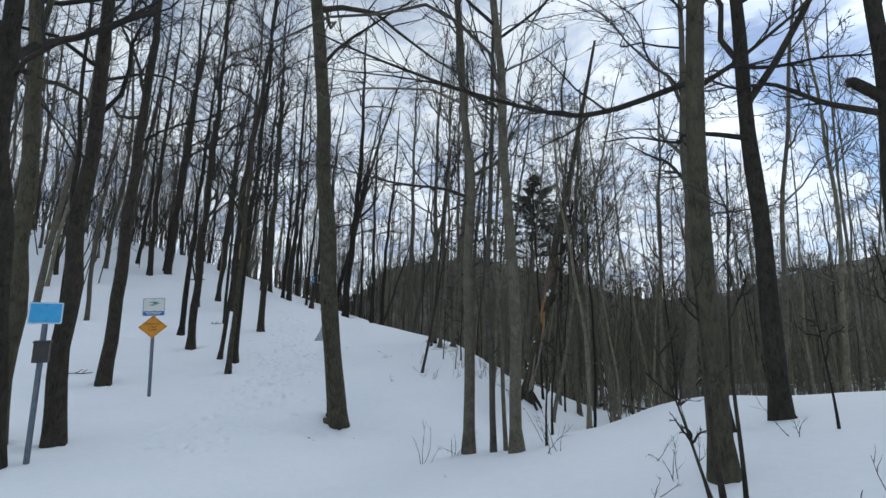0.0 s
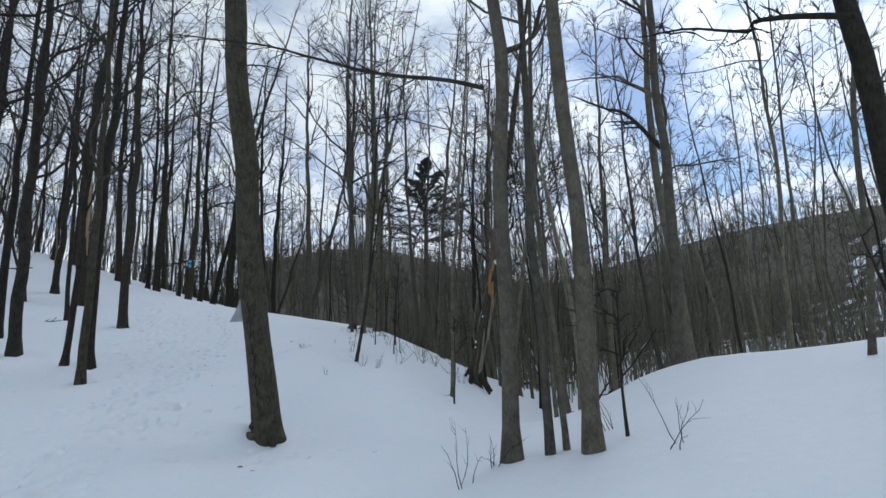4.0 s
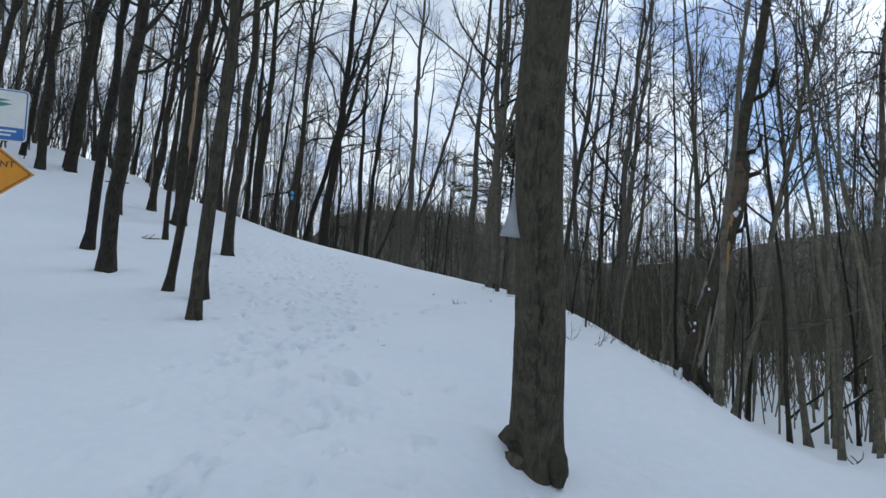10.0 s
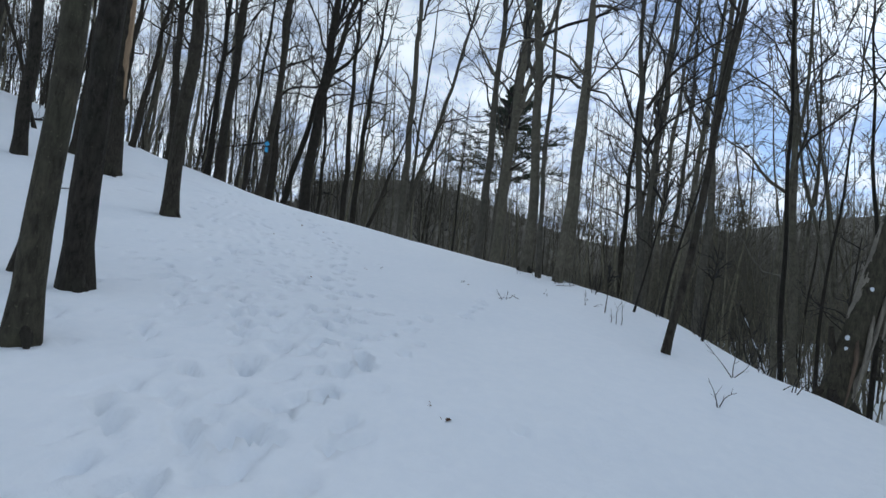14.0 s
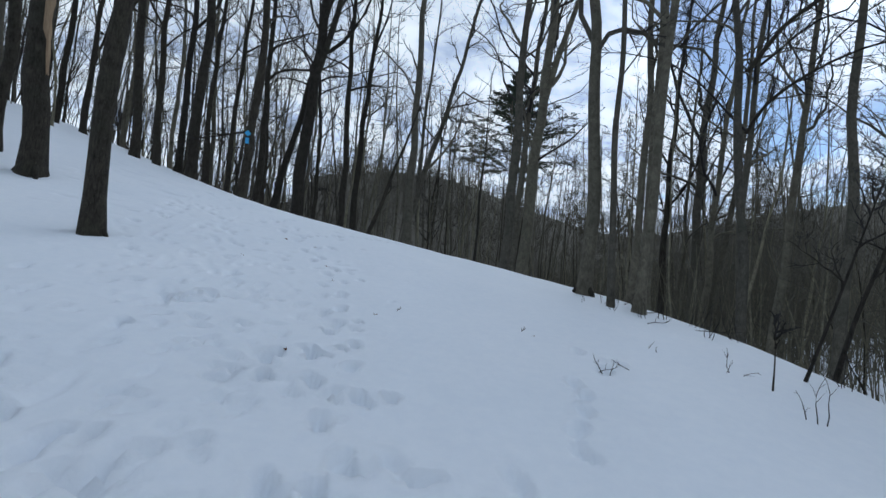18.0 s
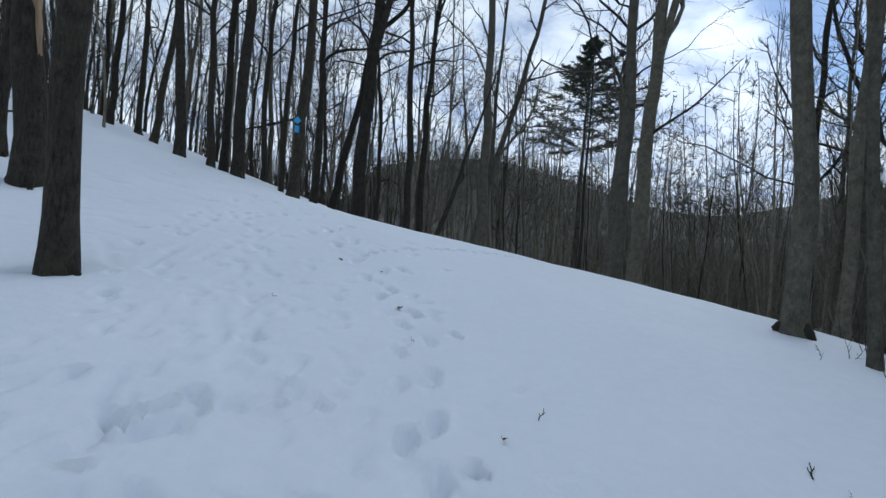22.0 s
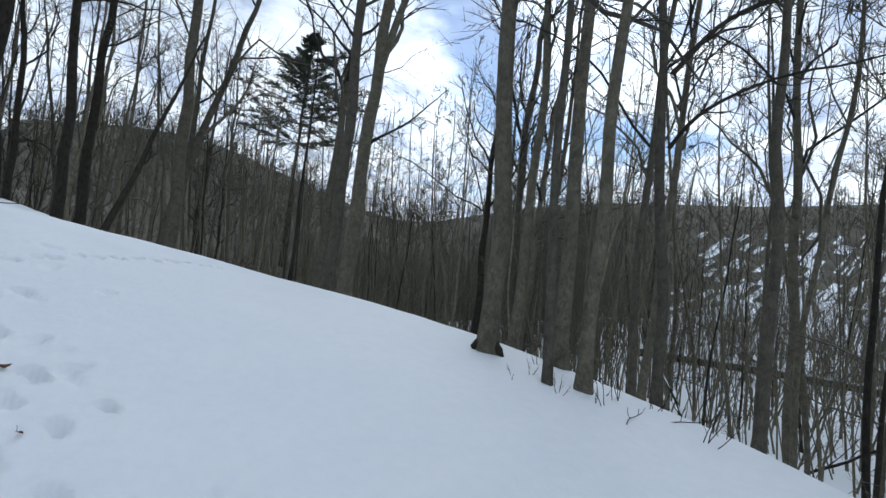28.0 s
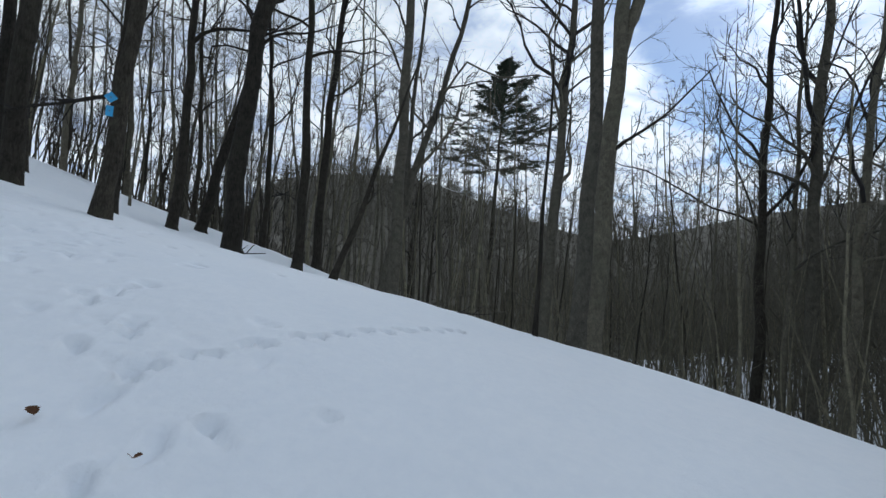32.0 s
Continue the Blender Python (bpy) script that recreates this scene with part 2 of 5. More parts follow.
FAR_TWIG = plain_material("far_grey_twigs", (0.074, 0.068, 0.055), (0.152, 0.141, 0.112), 0.15, 0.95)


# ---- mesh helpers ----
def link_mesh(name, verts, faces, mat, parent=None, label="", smooth=True):
    """One mesh from arrays of vertices and of quads or triangles, in the parent's space."""
    me = bpy.data.meshes.new(name)
    verts, faces = np.asarray(verts, float), np.asarray(faces, int)
    k = faces.shape[1]
    me.vertices.add(len(verts))
    me.vertices.foreach_set("co", verts.ravel())
    me.loops.add(faces.size)
    me.loops.foreach_set("vertex_index", faces.ravel())
    me.polygons.add(len(faces))
    me.polygons.foreach_set("loop_start", np.arange(0, faces.size, k))
    me.polygons.foreach_set("use_smooth", np.full(len(faces), smooth))
    me.update(calc_edges=True)
    me.materials.append(mat)
    ob = new(name, me)
    ob.parent = parent
    return tagged(ob, label)


def part(name, bm, mat, parent, label="", smooth=False):
    me = bpy.data.meshes.new(name)
    bm.to_mesh(me)
    bm.free()
    me.materials.append(mat)
    for p in me.polygons:
        p.use_smooth = smooth
    ob = new(name, me)
    ob.parent = parent
    return tagged(ob, label)


def box(sx, sy, sz, at=(0, 0, 0), turn=(0, 0, 0), bevel=0.0):
    bm = bmesh.new()
    bmesh.ops.create_cube(bm, size=1.0, matrix=pose(*at, *turn) @ Matrix.Diagonal((sx, sy, sz, 1)))
    if bevel:
        bmesh.ops.bevel(bm, geom=bm.edges[:], offset=bevel, segments=2, affect="EDGES", profile=0.6)
    return bm


def tubes(lines, radii, sides):
    """Tubes round many polylines at once: lines (n, k, 3), radii (n, k). Returns vertices and quads."""
    n, k, _ = lines.shape
    d = np.gradient(lines, axis=1)
    d /= np.linalg.norm(d, axis=2, keepdims=True) + 1e-9
    ref = np.where(np.abs(d[..., 2:3]) > 0.9, np.array([1.0, 0, 0]), np.array([0, 0, 1.0]))
    u = np.cross(d, ref)
    u /= np.linalg.norm(u, axis=2, keepdims=True) + 1e-9
    v = np.cross(d, u)
    a = np.arange(sides) / sides * 2 * np.pi
    ring = np.cos(a)[None, None, :, None] * u[:, :, None, :] + np.sin(a)[None, None, :, None] * v[:, :, None, :]
    verts = (lines[:, :, None, :] + radii[:, :, None, None] * ring).reshape(-1, 3)
    i, j, s = np.meshgrid(np.arange(n), np.arange(k - 1), np.arange(sides), indexing="ij")
    base, nxt = i * k * sides + j * sides, (s + 1) % sides
    quads = np.stack([base + s, base + nxt, base + sides + nxt, base + sides + s], -1).reshape(-1, 4)
    return verts, quads


def joined(pieces):
    vs, fs, off = [], [], 0
    for v, f in pieces:
        vs.append(v)
        fs.append(f + off)
        off += len(v)
    return np.concatenate(vs), np.concatenate(fs)


def soft(v, w):
    return w * np.logaddexp(0, v / w)


def smoothmax(a, b, k):
    return k * np.logaddexp(a / k, b / k)


# ---- the ground ----
def crest(y):
    """The line at which the hillside breaks off into the valley."""
    return 0.54 + 0.015 * (y - 20) - 0.0185 * (np.minimum(y, 50) - 20) ** 2


def near_ground(x, y):
    # the hillside with the trail
    px = 6 - soft(6 - (x + 4), 1.5)
    px = -34 + soft(px + 34, 4.0)
    py = 33 - soft(33 - (y - 15), 3.0)
    py = -14 + soft(py + 14, 1.5)
    hill = (-0.339 - 0.0186 * px + 0.1538 * py + 0.0069 * px ** 2 - 0.00874 * px * py + 0.00443 * py ** 2
            + 0.000201 * px ** 3 - 0.000258 * py ** 3 - 0.479 * soft(x - crest(y), 0.26))
    # the bank on the near side of the gully
    bx = 8 - soft(13 - x, 1.5)
    bank = 0.017 + 0.184 * bx - 0.063 * (y - 8) - 0.415 * soft((x - 5) * 0.271 + (y - 8) * 0.963 - 4.42, 1.0)
    z = smoothmax(hill, bank, 0.245)
    z = z - 0.36 * np.exp(-((x + 1.5) ** 2 + (y - 12.4) ** 2) / 3.4) - 0.34 * np.exp(-((x - 2.8) ** 2 + (y - 17.3) ** 2) / 7.0)
    # the gully cuts down towards the valley; a snow drift lies by the broken tree
    for cx, cy, deep, s1, s2, turn in ((6.69, 20.4, 0.67, 2.08, 4.82, 2.7), (3.36, 14.04, 0.5, 2.93, 2.0, 1.26), (1.96, 12.31, 0.14, 3.55, 1.33, -0.27)):
        u, v = (x - cx) * math.cos(turn) + (y - cy) * math.sin(turn), (y - cy) * math.cos(turn) - (x - cx) * math.sin(turn)
        z = z - deep * np.exp(-(u / s1) ** 2 - (v / s2) ** 2)
    z = z + 0.24 * np.exp(-((x - 2.75) ** 2 + (y - 18.45) ** 2) / 0.4)
    return z


def swell(x, y):
    """Broad rises and hollows of the hillside: rows along y, columns along x."""
    z = -0.28 * np.exp(-((x + 2.4) ** 2 + (y - 11.6) ** 2) / 1.69)
    z = z - 0.15 * np.exp(-((x + 0.6) ** 2 + (y - 17.2) ** 2) / 1.0)
    # the bank dips towards the start
    z = z - 0.15 * np.exp(-((x - 2.9) ** 2 + (y - 4.8) ** 2) / 1.6)
    # a drift banked against the big tree
    z = z + 0.20 * np.exp(-((x + 2.86) ** 2 + (y - 12.36) ** 2) / 0.17)
    for cy, row in zip(range(11, 41, 5), ((0.0, 0.091, -0.016, -0.106), (-0.118, 0.053, 0.128, 0.144), (-0.121, -0.032, -0.068, 0.239),
                                          (0.119, 0.093, 0.411, -0.133), (0.374, 0.059, -0.122, -0.357), (-0.519, -0.551, -0.321, -0.087))):
        for cx, h in zip((-14, -9, -4, 1), row):
            z = z + h * np.exp(-((x - cx) ** 2 + (y - cy) ** 2) / 17.64)
    # the far bank of the gully
    for cy, row in zip(range(8, 20, 3), ((0.0, 0.03, 0.03, 0.04), (0.039, 0.036, -0.28, -0.163), (0.088, 0.441, -0.133, 0.287), (-0.03, 0.032, 0.016, 1.195))):
        for cx, h in zip((3.5, 6.5, 9.5, 12.5), row):
            z = z + h * np.exp(-((x - cx) ** 2 + (y - cy) ** 2) / 6.76)
    return z


def far_ground(x, y):
    """Valley floor and the wooded hills across it."""
    dx, dy = x - 3, y - 12
    d, a = np.hypot(dx, dy), np.arctan2(dx, dy)
    top = 17.2 + 7.2 * np.exp(-(a / np.where(a < 0, 0.26, 0.2)) ** 2) - 4.0 * np.exp(-((a - 0.43) / 0.16) ** 2) + 3.5 * np.exp(-((a - 0.85) / 0.25) ** 2) + 6.2 * np.exp(-((a - 1.4) / 0.45) ** 2)
    rise = 1 / (1 + np.exp(-(d - 78) / 11))
    return -3.2 + (top + 3.2) * rise


def terrain(x, y):
    x, y = np.asarray(x, float), np.asarray(y, float)
    n, f = near_ground(x, y) + swell(x, y), far_ground(x, y)
    z = smoothmax(n, f, 1.2)
    d = np.hypot(x - 3, y - 12)
    k = np.clip((d - 48) / 22, 0, 1)
    left = np.where(d > 60, n * (1 - k) + np.maximum(n, 6) * k, n)
    w = np.clip((x + 26) / 9, 0, 1)
    w = w * w * (3 - 2 * w)
    high = np.clip((y - 40) / 8, 0, 1)
    both = z * (1 - high) + np.maximum(z, left) * high
    return left * (1 - w) + both * w


def ground_z(x, y):
    return float(terrain(np.array([x]), np.array([y]))[0])


def trail_x(y):
    """The middle of the trodden trail."""
    return -4.0 - 0.2 * soft(y - 10, 1.0) - 0.3 * soft(y - 21.5, 1.5)


rng = np.random.default_rng(7)
prints = []      # x, y, length, width, depth, heading
for i in range(760):
    y = 8.5 + 21 * rng.random() ** 0.9
    spread = 0.36 + 0.045 * (y - 8)
    small = rng.random() < 0.35
    prints.append((trail_x(y) - 0.15 + rng.normal(0, spread), y, rng.uniform(0.08, 0.16) if small else rng.uniform(0.18, 0.29), rng.uniform(0.06, 0.09) if small else rng.uniform(0.08, 0.115),
                   rng.uniform(0.02, 0.06) * (0.6 + 0.8 * rng.random()) * (0.7 if y < 13 else 1.0), rng.normal(0.25 if y < 22 else 0.7, 0.7)))
for i in range(60):      # scuffs, where a foot was dragged
    y = 9 + 19 * rng.random()
    prints.append((trail_x(y) + rng.normal(0, 0.7), y, rng.uniform(0.5, 0.9), rng.uniform(0.10, 0.2), rng.uniform(0.012, 0.025), rng.normal(0.2, 0.4)))
for i in range(34):      # a clear single line of boots beside the trodden band
    y = 15.2 + i * 0.31
    x = -4.45 - 0.115 * (y - 15) - 0.22 * max(0, y - 21.8) ** 1.3 + (0.12 if i % 2 else -0.12)
    prints.append((x + rng.normal(0, 0.05), y + rng.normal(0, 0.05), rng.uniform(0.19, 0.28), rng.uniform(0.09, 0.115), rng.uniform(0.055, 0.09), rng.normal(0.25, 0.35) + 0.05 * max(0, y - 21)))
    if i % 3 == 0:
        prints.append((x + 0.22 + rng.normal(0, 0.08), y + 0.15, 0.13, 0.10, 0.09, 0.3))
for i in range(17):      # an animal's track that leaves the trail
    s = max(0.0, i / 16 + rng.normal(0, 0.012))
    prints.append((-5.97 + 2.40 * s, 24.26 + 2.00 * s + 0.08 * (i % 2), 0.12 + 0.05 * (i % 3 == 0), 0.085, 0.09, -0.9))
for i in range(12):      # older steps below the trail
    prints.append((-4.1 + 0.17 * i + rng.normal(0, 0.12), 16.3 + 0.3 * i, 0.25, 0.11, 0.045, rng.normal(-0.3, 0.4)))
for i in range(16):      # paw marks round the big tree
    prints.append((-2.5 + rng.normal(0, 0.5), 11.4 + rng.normal(0, 0.45), 0.11, 0.09, 0.03, rng.normal(0.6, 0.8)))
for i in range(9):
    prints.append((-2.0 + rng.normal(0, 0.7), 10.9 + rng.normal(0, 0.5), 0.22, 0.1, 0.035, rng.normal(0.6, 0.5)))


def spaced(knots):
    """Grid lines: (from, to, step) stretches, and then growing steps out to the ends."""
    out = []
    for a, b, s in knots:
        out.append(np.arange(a, b, s))
    return np.concatenate(out)


gx = spaced([(-420, -120, 25), (-120, -40, 5), (-40, -12, 0.8), (-12, -9, 0.25), (-9, -1.0, 0.038), (-1.0, 6, 0.15), (6, 20, 0.5), (20, 120, 2.5), (120, 421, 25)])
gy = spaced([(-300, -60, 30), (-60, -4, 4), (-4, 8, 0.3), (8, 30, 0.045), (30, 40, 0.25), (40, 60, 0.8), (60, 150, 2.5), (150, 500, 25)])
X, Y = np.meshgrid(gx, gy)
Z = terrain(X, Y)
for k in range(5):       # wind-smoothed unevenness
    f, ph = 0.5 * 1.7 ** k, rng.uniform(0, 6, 4)
    Z += 0.028 / 1.5 ** k * np.sin(f * X + ph[0] + 0.6 * np.sin(0.7 * f * Y + ph[1])) * np.sin(f * Y + ph[2] + 0.5 * np.sin(0.8 * f * X + ph[3])) * (np.hypot(X + 3, Y - 15) < 60)
for px, py, ln, wd, dp, hd in prints:
    dp *= 1.3 if py < 20.5 else 0.85
    i0, i1 = np.searchsorted(gx, (px - 0.6, px + 0.6))
    j0, j1 = np.searchsorted(gy, (py - 0.6, py + 0.6))
    dx, dy = X[j0:j1, i0:i1] - px, Y[j0:j1, i0:i1] - py
    al, ac = dx * -math.sin(hd) + dy * math.cos(hd), dx * math.cos(hd) + dy * math.sin(hd)
    ac = ac + 0.12 * wd * np.sin(al / ln * 7 + px * 9)
    q = (np.abs(al) / (ln * 0.5)) ** 2.4 + (np.abs(ac) / (wd * 0.5 * (1 + 0.25 * np.clip(al / ln, -1, 1)))) ** 2.4
    Z[j0:j1, i0:i1] += -dp * (1 - 0.35 * np.clip(al / ln, -1, 1)) / (1 + np.exp(np.minimum(np.sqrt(q) - 1.0, 6) * 13)) + 0.2 * dp * np.exp(-((np.sqrt(q) - 1.55) / 0.3) ** 2)
idx = np.arange(X.size).reshape(X.shape)
quads = np.stack([idx[:-1, :-1], idx[:-1, 1:], idx[1:, 1:], idx[1:, :-1]], -1).reshape(-1, 4)
ground = link_mesh("ground", np.stack([X, Y, Z], -1).reshape(-1, 3), quads, SNOW)
tagged(ground, "snow-covered hillside with a trodden footprint trail", "snow ground", kind="structure")
# the far slopes carry brush instead of open snow
ground.data.materials.append(BRUSH)
mid = ((X[:-1, :-1] + X[1:, 1:]) / 2).ravel(), ((Y[:-1, :-1] + Y[1:, 1:]) / 2).ravel()
fard = np.hypot(mid[0] - 3, mid[1] - 12) + rng.normal(0, 7, len(mid[0])) * (mid[1] < 52) * 0.7 + 5 * np.sin(0.19 * mid[0] + 0.3 * np.sin(0.23 * mid[1]))
toward = np.arctan2(mid[0] - 3, mid[1] - 12)
open_snow = (toward > 0.98) & (toward < 1.6) & (np.hypot(mid[0] - 3, mid[1] - 12) < 84) & (rng.random(len(mid[0])) < 0.28)
brushy = (fard > np.where(mid[1] > 52, 42, 50 + 1.8 * np.clip(52 - mid[1], 0, 8))) & (mid[0] > -30) & ~open_snow
ground.data.polygons.foreach_set("material_index", brushy.astype(int))


# ---- trees ----
def rotated(d, angle, r):
    """Unit ways d (n, 3), each turned away by its angle to a random side."""
    side = np.cross(d, r.normal(size=d.shape))
    side /= np.linalg.norm(side, axis=1, keepdims=True) + 1e-9
    return d * np.cos(angle)[:, None] + side * np.sin(angle)[:, None]


def shoots(start, d, length, radius, k, lift, r, jitter=0.12):
    """Curved branches (n, k, 3) that grow from start along d and bend up by lift."""
    n = len(start)
    t = np.linspace(0, 1, k)
    pts = np.empty((n, k, 3))
    pts[:, 0] = start
    way = d.copy()
    seg = length / (k - 1)
    for i in range(1, k):
        way = way + r.normal(0, jitter, (n, 3)) + np.array([0, 0, 1.0]) * lift / (k - 1)
        way /= np.linalg.norm(way, axis=1, keepdims=True)
        pts[:, i] = pts[:, i - 1] + way * seg[:, None]
    return pts, radius[:, None] * (1 - 0.78 * t[None, :])


def children(pts, rad, count, low, r, spread, ratio, k, lift, least):
    n, kk, _ = pts.shape
    who = np.repeat(np.arange(n), count)
    s = r.uniform(low, 0.98, n * count) * (kk - 1)
    i = np.minimum(s.astype(int), kk - 2)
    f = (s - i)[:, None]
    start = pts[who, i] * (1 - f) + pts[who, i + 1] * f
    d = pts[who, i + 1] - pts[who, i]
    d /= np.linalg.norm(d, axis=1, keepdims=True) + 1e-9
    whole = np.linalg.norm(pts[:, -1] - pts[:, 0], axis=1)[who]
    ln = whole * ratio * r.uniform(0.55, 1.25, len(who)) * (1.15 - 0.6 * s / (kk - 1))
    rr = np.maximum((rad[who, i] * (1 - f[:, 0]) + rad[who, i + 1] * f[:, 0]) * 0.55, least)
    return shoots(start, rotated(d, r.normal(spread, 0.18, len(who)), r), ln, rr, k, lift, r, 0.19)


def trunk_line(h, lean, r, k=26, bend=0.012):
    t = np.linspace(0, 1, k) ** 1.15
    z = -0.35 + t * (h + 0.35)
    ph, amp = r.uniform(0, 6.3, 4), bend * h * r.uniform(0.3, 1.0)
    fade = np.minimum(1, np.maximum(z, 0) / (0.3 * h))
    kink = 0.0020 * h * np.clip(z / 1.5, 0, 1)
    x = lean[0] * z + amp * fade * np.sin(1.6 * np.pi * t + ph[0]) * 0.6 + kink * np.sin(z * 1.7 + ph[2] + np.sin(z * 0.9 + ph[3]))
    y = lean[1] * z + amp * fade * np.sin(1.3 * np.pi * t + ph[1]) * 0.6 + kink * np.sin(z * 1.9 + ph[3] + np.sin(z * 0.8 + ph[2]))
    return np.stack([x, y, z], -1)


def trunk_mesh(line, radius, r, sides, flare, decay=0.14, ridges=0.0):
    h = line[-1, 2]
    z = line[:, 2]
    taper = radius * np.clip(1.03 - 0.80 * np.maximum(z, 0) / h, 0.05, 2)
    v, f = tubes(line[None], taper[None], sides)
    v = v.reshape(len(line), sides, 3)
    a = np.arange(sides) / sides * 2 * np.pi
    ph = r.uniform(0, 6.3, 2)
    lobes = 1 + 0.35 * np.cos(4 * a + ph[0]) + 0.25 * np.cos(3 * a + ph[1])
    for i in range(len(line)):
        grow = 1 + flare * np.exp(-max(z[i], -0.05) / decay) * lobes + 0.03 * np.cos(2 * a + ph[0] + 3 * z[i])
        if ridges:
            grow = grow + ridges * (np.sin(17 * a + 1.3 * np.sin(2.1 * z[i]) + ph[1]) + 0.6 * np.sin(29 * a - 1.7 * np.sin(3.3 * z[i] + 1))) + r.normal(0, ridges * 0.7, sides)
        v[i] = line[i] + (v[i] - line[i]) * grow[:, None]
    return v.reshape(-1, 3), f, taper


def crown_of(line, taper, r, limbs, low, subs, twigs, reach, least=0.006):
    """Limbs, branches and twigs on a trunk line: three sets of tubes."""
    h, k = line[-1, 2], len(line)
    zz = h * (low + (0.985 - low) * np.sort(r.random(limbs)) ** 0.85)
    start = np.stack([np.interp(zz, line[:, 2], line[:, c]) for c in range(3)], -1)
    rad = np.interp(zz, line[:, 2], taper)
    az = np.arange(limbs) * 2.4 + r.normal(0, 0.5, limbs)
    el = np.clip(r.normal(0.88, 0.24, limbs), 0.4, 1.3)
    d = np.stack([np.cos(az) * np.cos(el), np.sin(az) * np.cos(el), np.sin(el)], -1)
    ln = h * reach * r.uniform(0.4, 1.25, limbs) * (1.3 - 0.9 * (zz / h))
    l1 = shoots(start, d, ln, np.maximum(rad * r.uniform(0.3, 0.62, limbs), 0.012), 9, 0.42, r, 0.25)
    l2 = children(*l1, subs, 0.15, r, 0.62, 0.42, 5, 0.3, least * 1.3)
    l3 = children(*l2, twigs, 0.12, r, 0.58, 0.46, 3, 0.2, least)
    return l1, l2, l3


named = []
stand, axes = {}, {}


def tree(x, y, radius, lean=(0, 0), h=0, low=0.27, bark=None, label="", full=1.0, fork=None, flare=0.30, cut=0, seed=0, bend=0.02, fine=False):
    """A bare winter tree: trunk, limbs, twigs. fork: height and lean of a second stem. cut: a stem broken off at that height."""
    r = np.random.default_rng(int(abs(x) * 977 + abs(y) * 131 + seed) % 99991)
    h = h or min(24, 9 + 62 * radius)
    named.append((x, y))
    thing = new("tree")
    stand[(x, y)] = thing
    thing.location = (x, y, ground_z(x, y))
    line = trunk_line(h, lean, r, 30, bend)
    bark = bark or BARK
    big = radius > 0.07
    v, f, taper = trunk_mesh(line, radius, r, 14 if big else 7, flare if big else 0.2)
    if fine:
        zz = np.concatenate([np.arange(-0.35, 4.5, 0.05), np.linspace(4.5, h, 30)])
        smooth = np.stack([np.interp(zz, line[:, 2], line[:, 0]), np.interp(zz, line[:, 2], line[:, 1]), zz], -1)
        v, f, taper = trunk_mesh(smooth, radius, r, 56, flare, 0.3, 0.007)
        taper = np.interp(line[:, 2], zz, taper)
    if cut:
        keep = int(np.searchsorted(line[:, 2], cut))
        line, taper = line[:keep], taper[:keep]
        v, f, taper = trunk_mesh(line, radius, r, 14, flare)
        taper = np.maximum(taper, 0.03)
    axes[(x, y)] = np.stack([line[:, 2], line[:, 0], line[:, 1], taper])
    link_mesh("trunk", v, f, bark, thing)
    if radius > 0.1 and not fine:
        for a in (-0.5 + r.normal(0, 0.35), 2.6 + r.normal(0, 0.5))[:1 + (radius > 0.14)]:      # feet that reach down the slope and back
            way, sz = np.array([math.cos(a), math.sin(a), 0]), radius
            pts = np.array([0.5 * sz * way + (0, 0, 1.3 * sz), 0.85 * sz * way + (0, 0, 0.55 * sz), 1.25 * sz * way + (0, 0, 0.05 * sz), 1.75 * sz * way + (0, 0, -0.75 * sz)])
            link_mesh("root", *tubes(pts[None], (sz * np.array([0.3, 0.36, 0.3, 0.16]))[None], 8), bark, thing)
    limbs = max(4, int((16 if big else 10) * full))
    l1, l2, l3 = crown_of(line, taper, r, limbs, low, 7 if big else 5, 6 if big else 4, 0.34, 0.007 if big else 0.004)
    if fork:
        fh, flean, scale = fork
        fl = trunk_line(h - fh, flean, r, 14, 0.02)
        at = np.array([np.interp(fh, line[:, 2], line[:, c]) for c in range(3)])
        fl = fl + at - np.array([flean[0] * -0.35, flean[1] * -0.35, -0.35])
        rr = np.interp(fh, line[:, 2], taper) * scale * np.linspace(1, 0.12, 14)
        link_mesh("second_stem", *tubes(fl[None], rr[None], 10), bark, thing)
        g1, g2, g3 = crown_of(np.concatenate([np.array([[*at[:2], 0]]), fl]), np.concatenate([[rr[0]], rr]), r, 8, fh / h + 0.08, 5, 5, 0.2)
        l1, l2, l3 = [tuple(np.concatenate(p) for p in zip(a, b)) for a, b in ((l1, g1), (l2, g2), (l3, g3))]
    for i in range(min(3, limbs)):
        link_mesh("limb", *tubes(l1[0][i:i + 1], l1[1][i:i + 1], 6), bark, thing)
    tagged(link_mesh("crown", *joined([tubes(l1[0][3:], l1[1][3:], 5), tubes(l2[0][:, ::2], l2[1][:, ::2], 3)]), TWIG, thing), kind="stuff")
    tagged(link_mesh("twig_spray", *tubes(l3[0][:, ::2], l3[1][:, ::2], 3), TWIG, thing, smooth=False), kind="stuff")
    if not label:
        size = "Tall" if radius > 0.13 else "Slender" if radius > 0.06 else "Thin young"
        label = f"{size} bare {'smooth grey-barked' if bark is BEECH else 'dark rough-barked'} tree standing in snow"
    return tagged(thing, label, "tree", "bare trees of the wood")


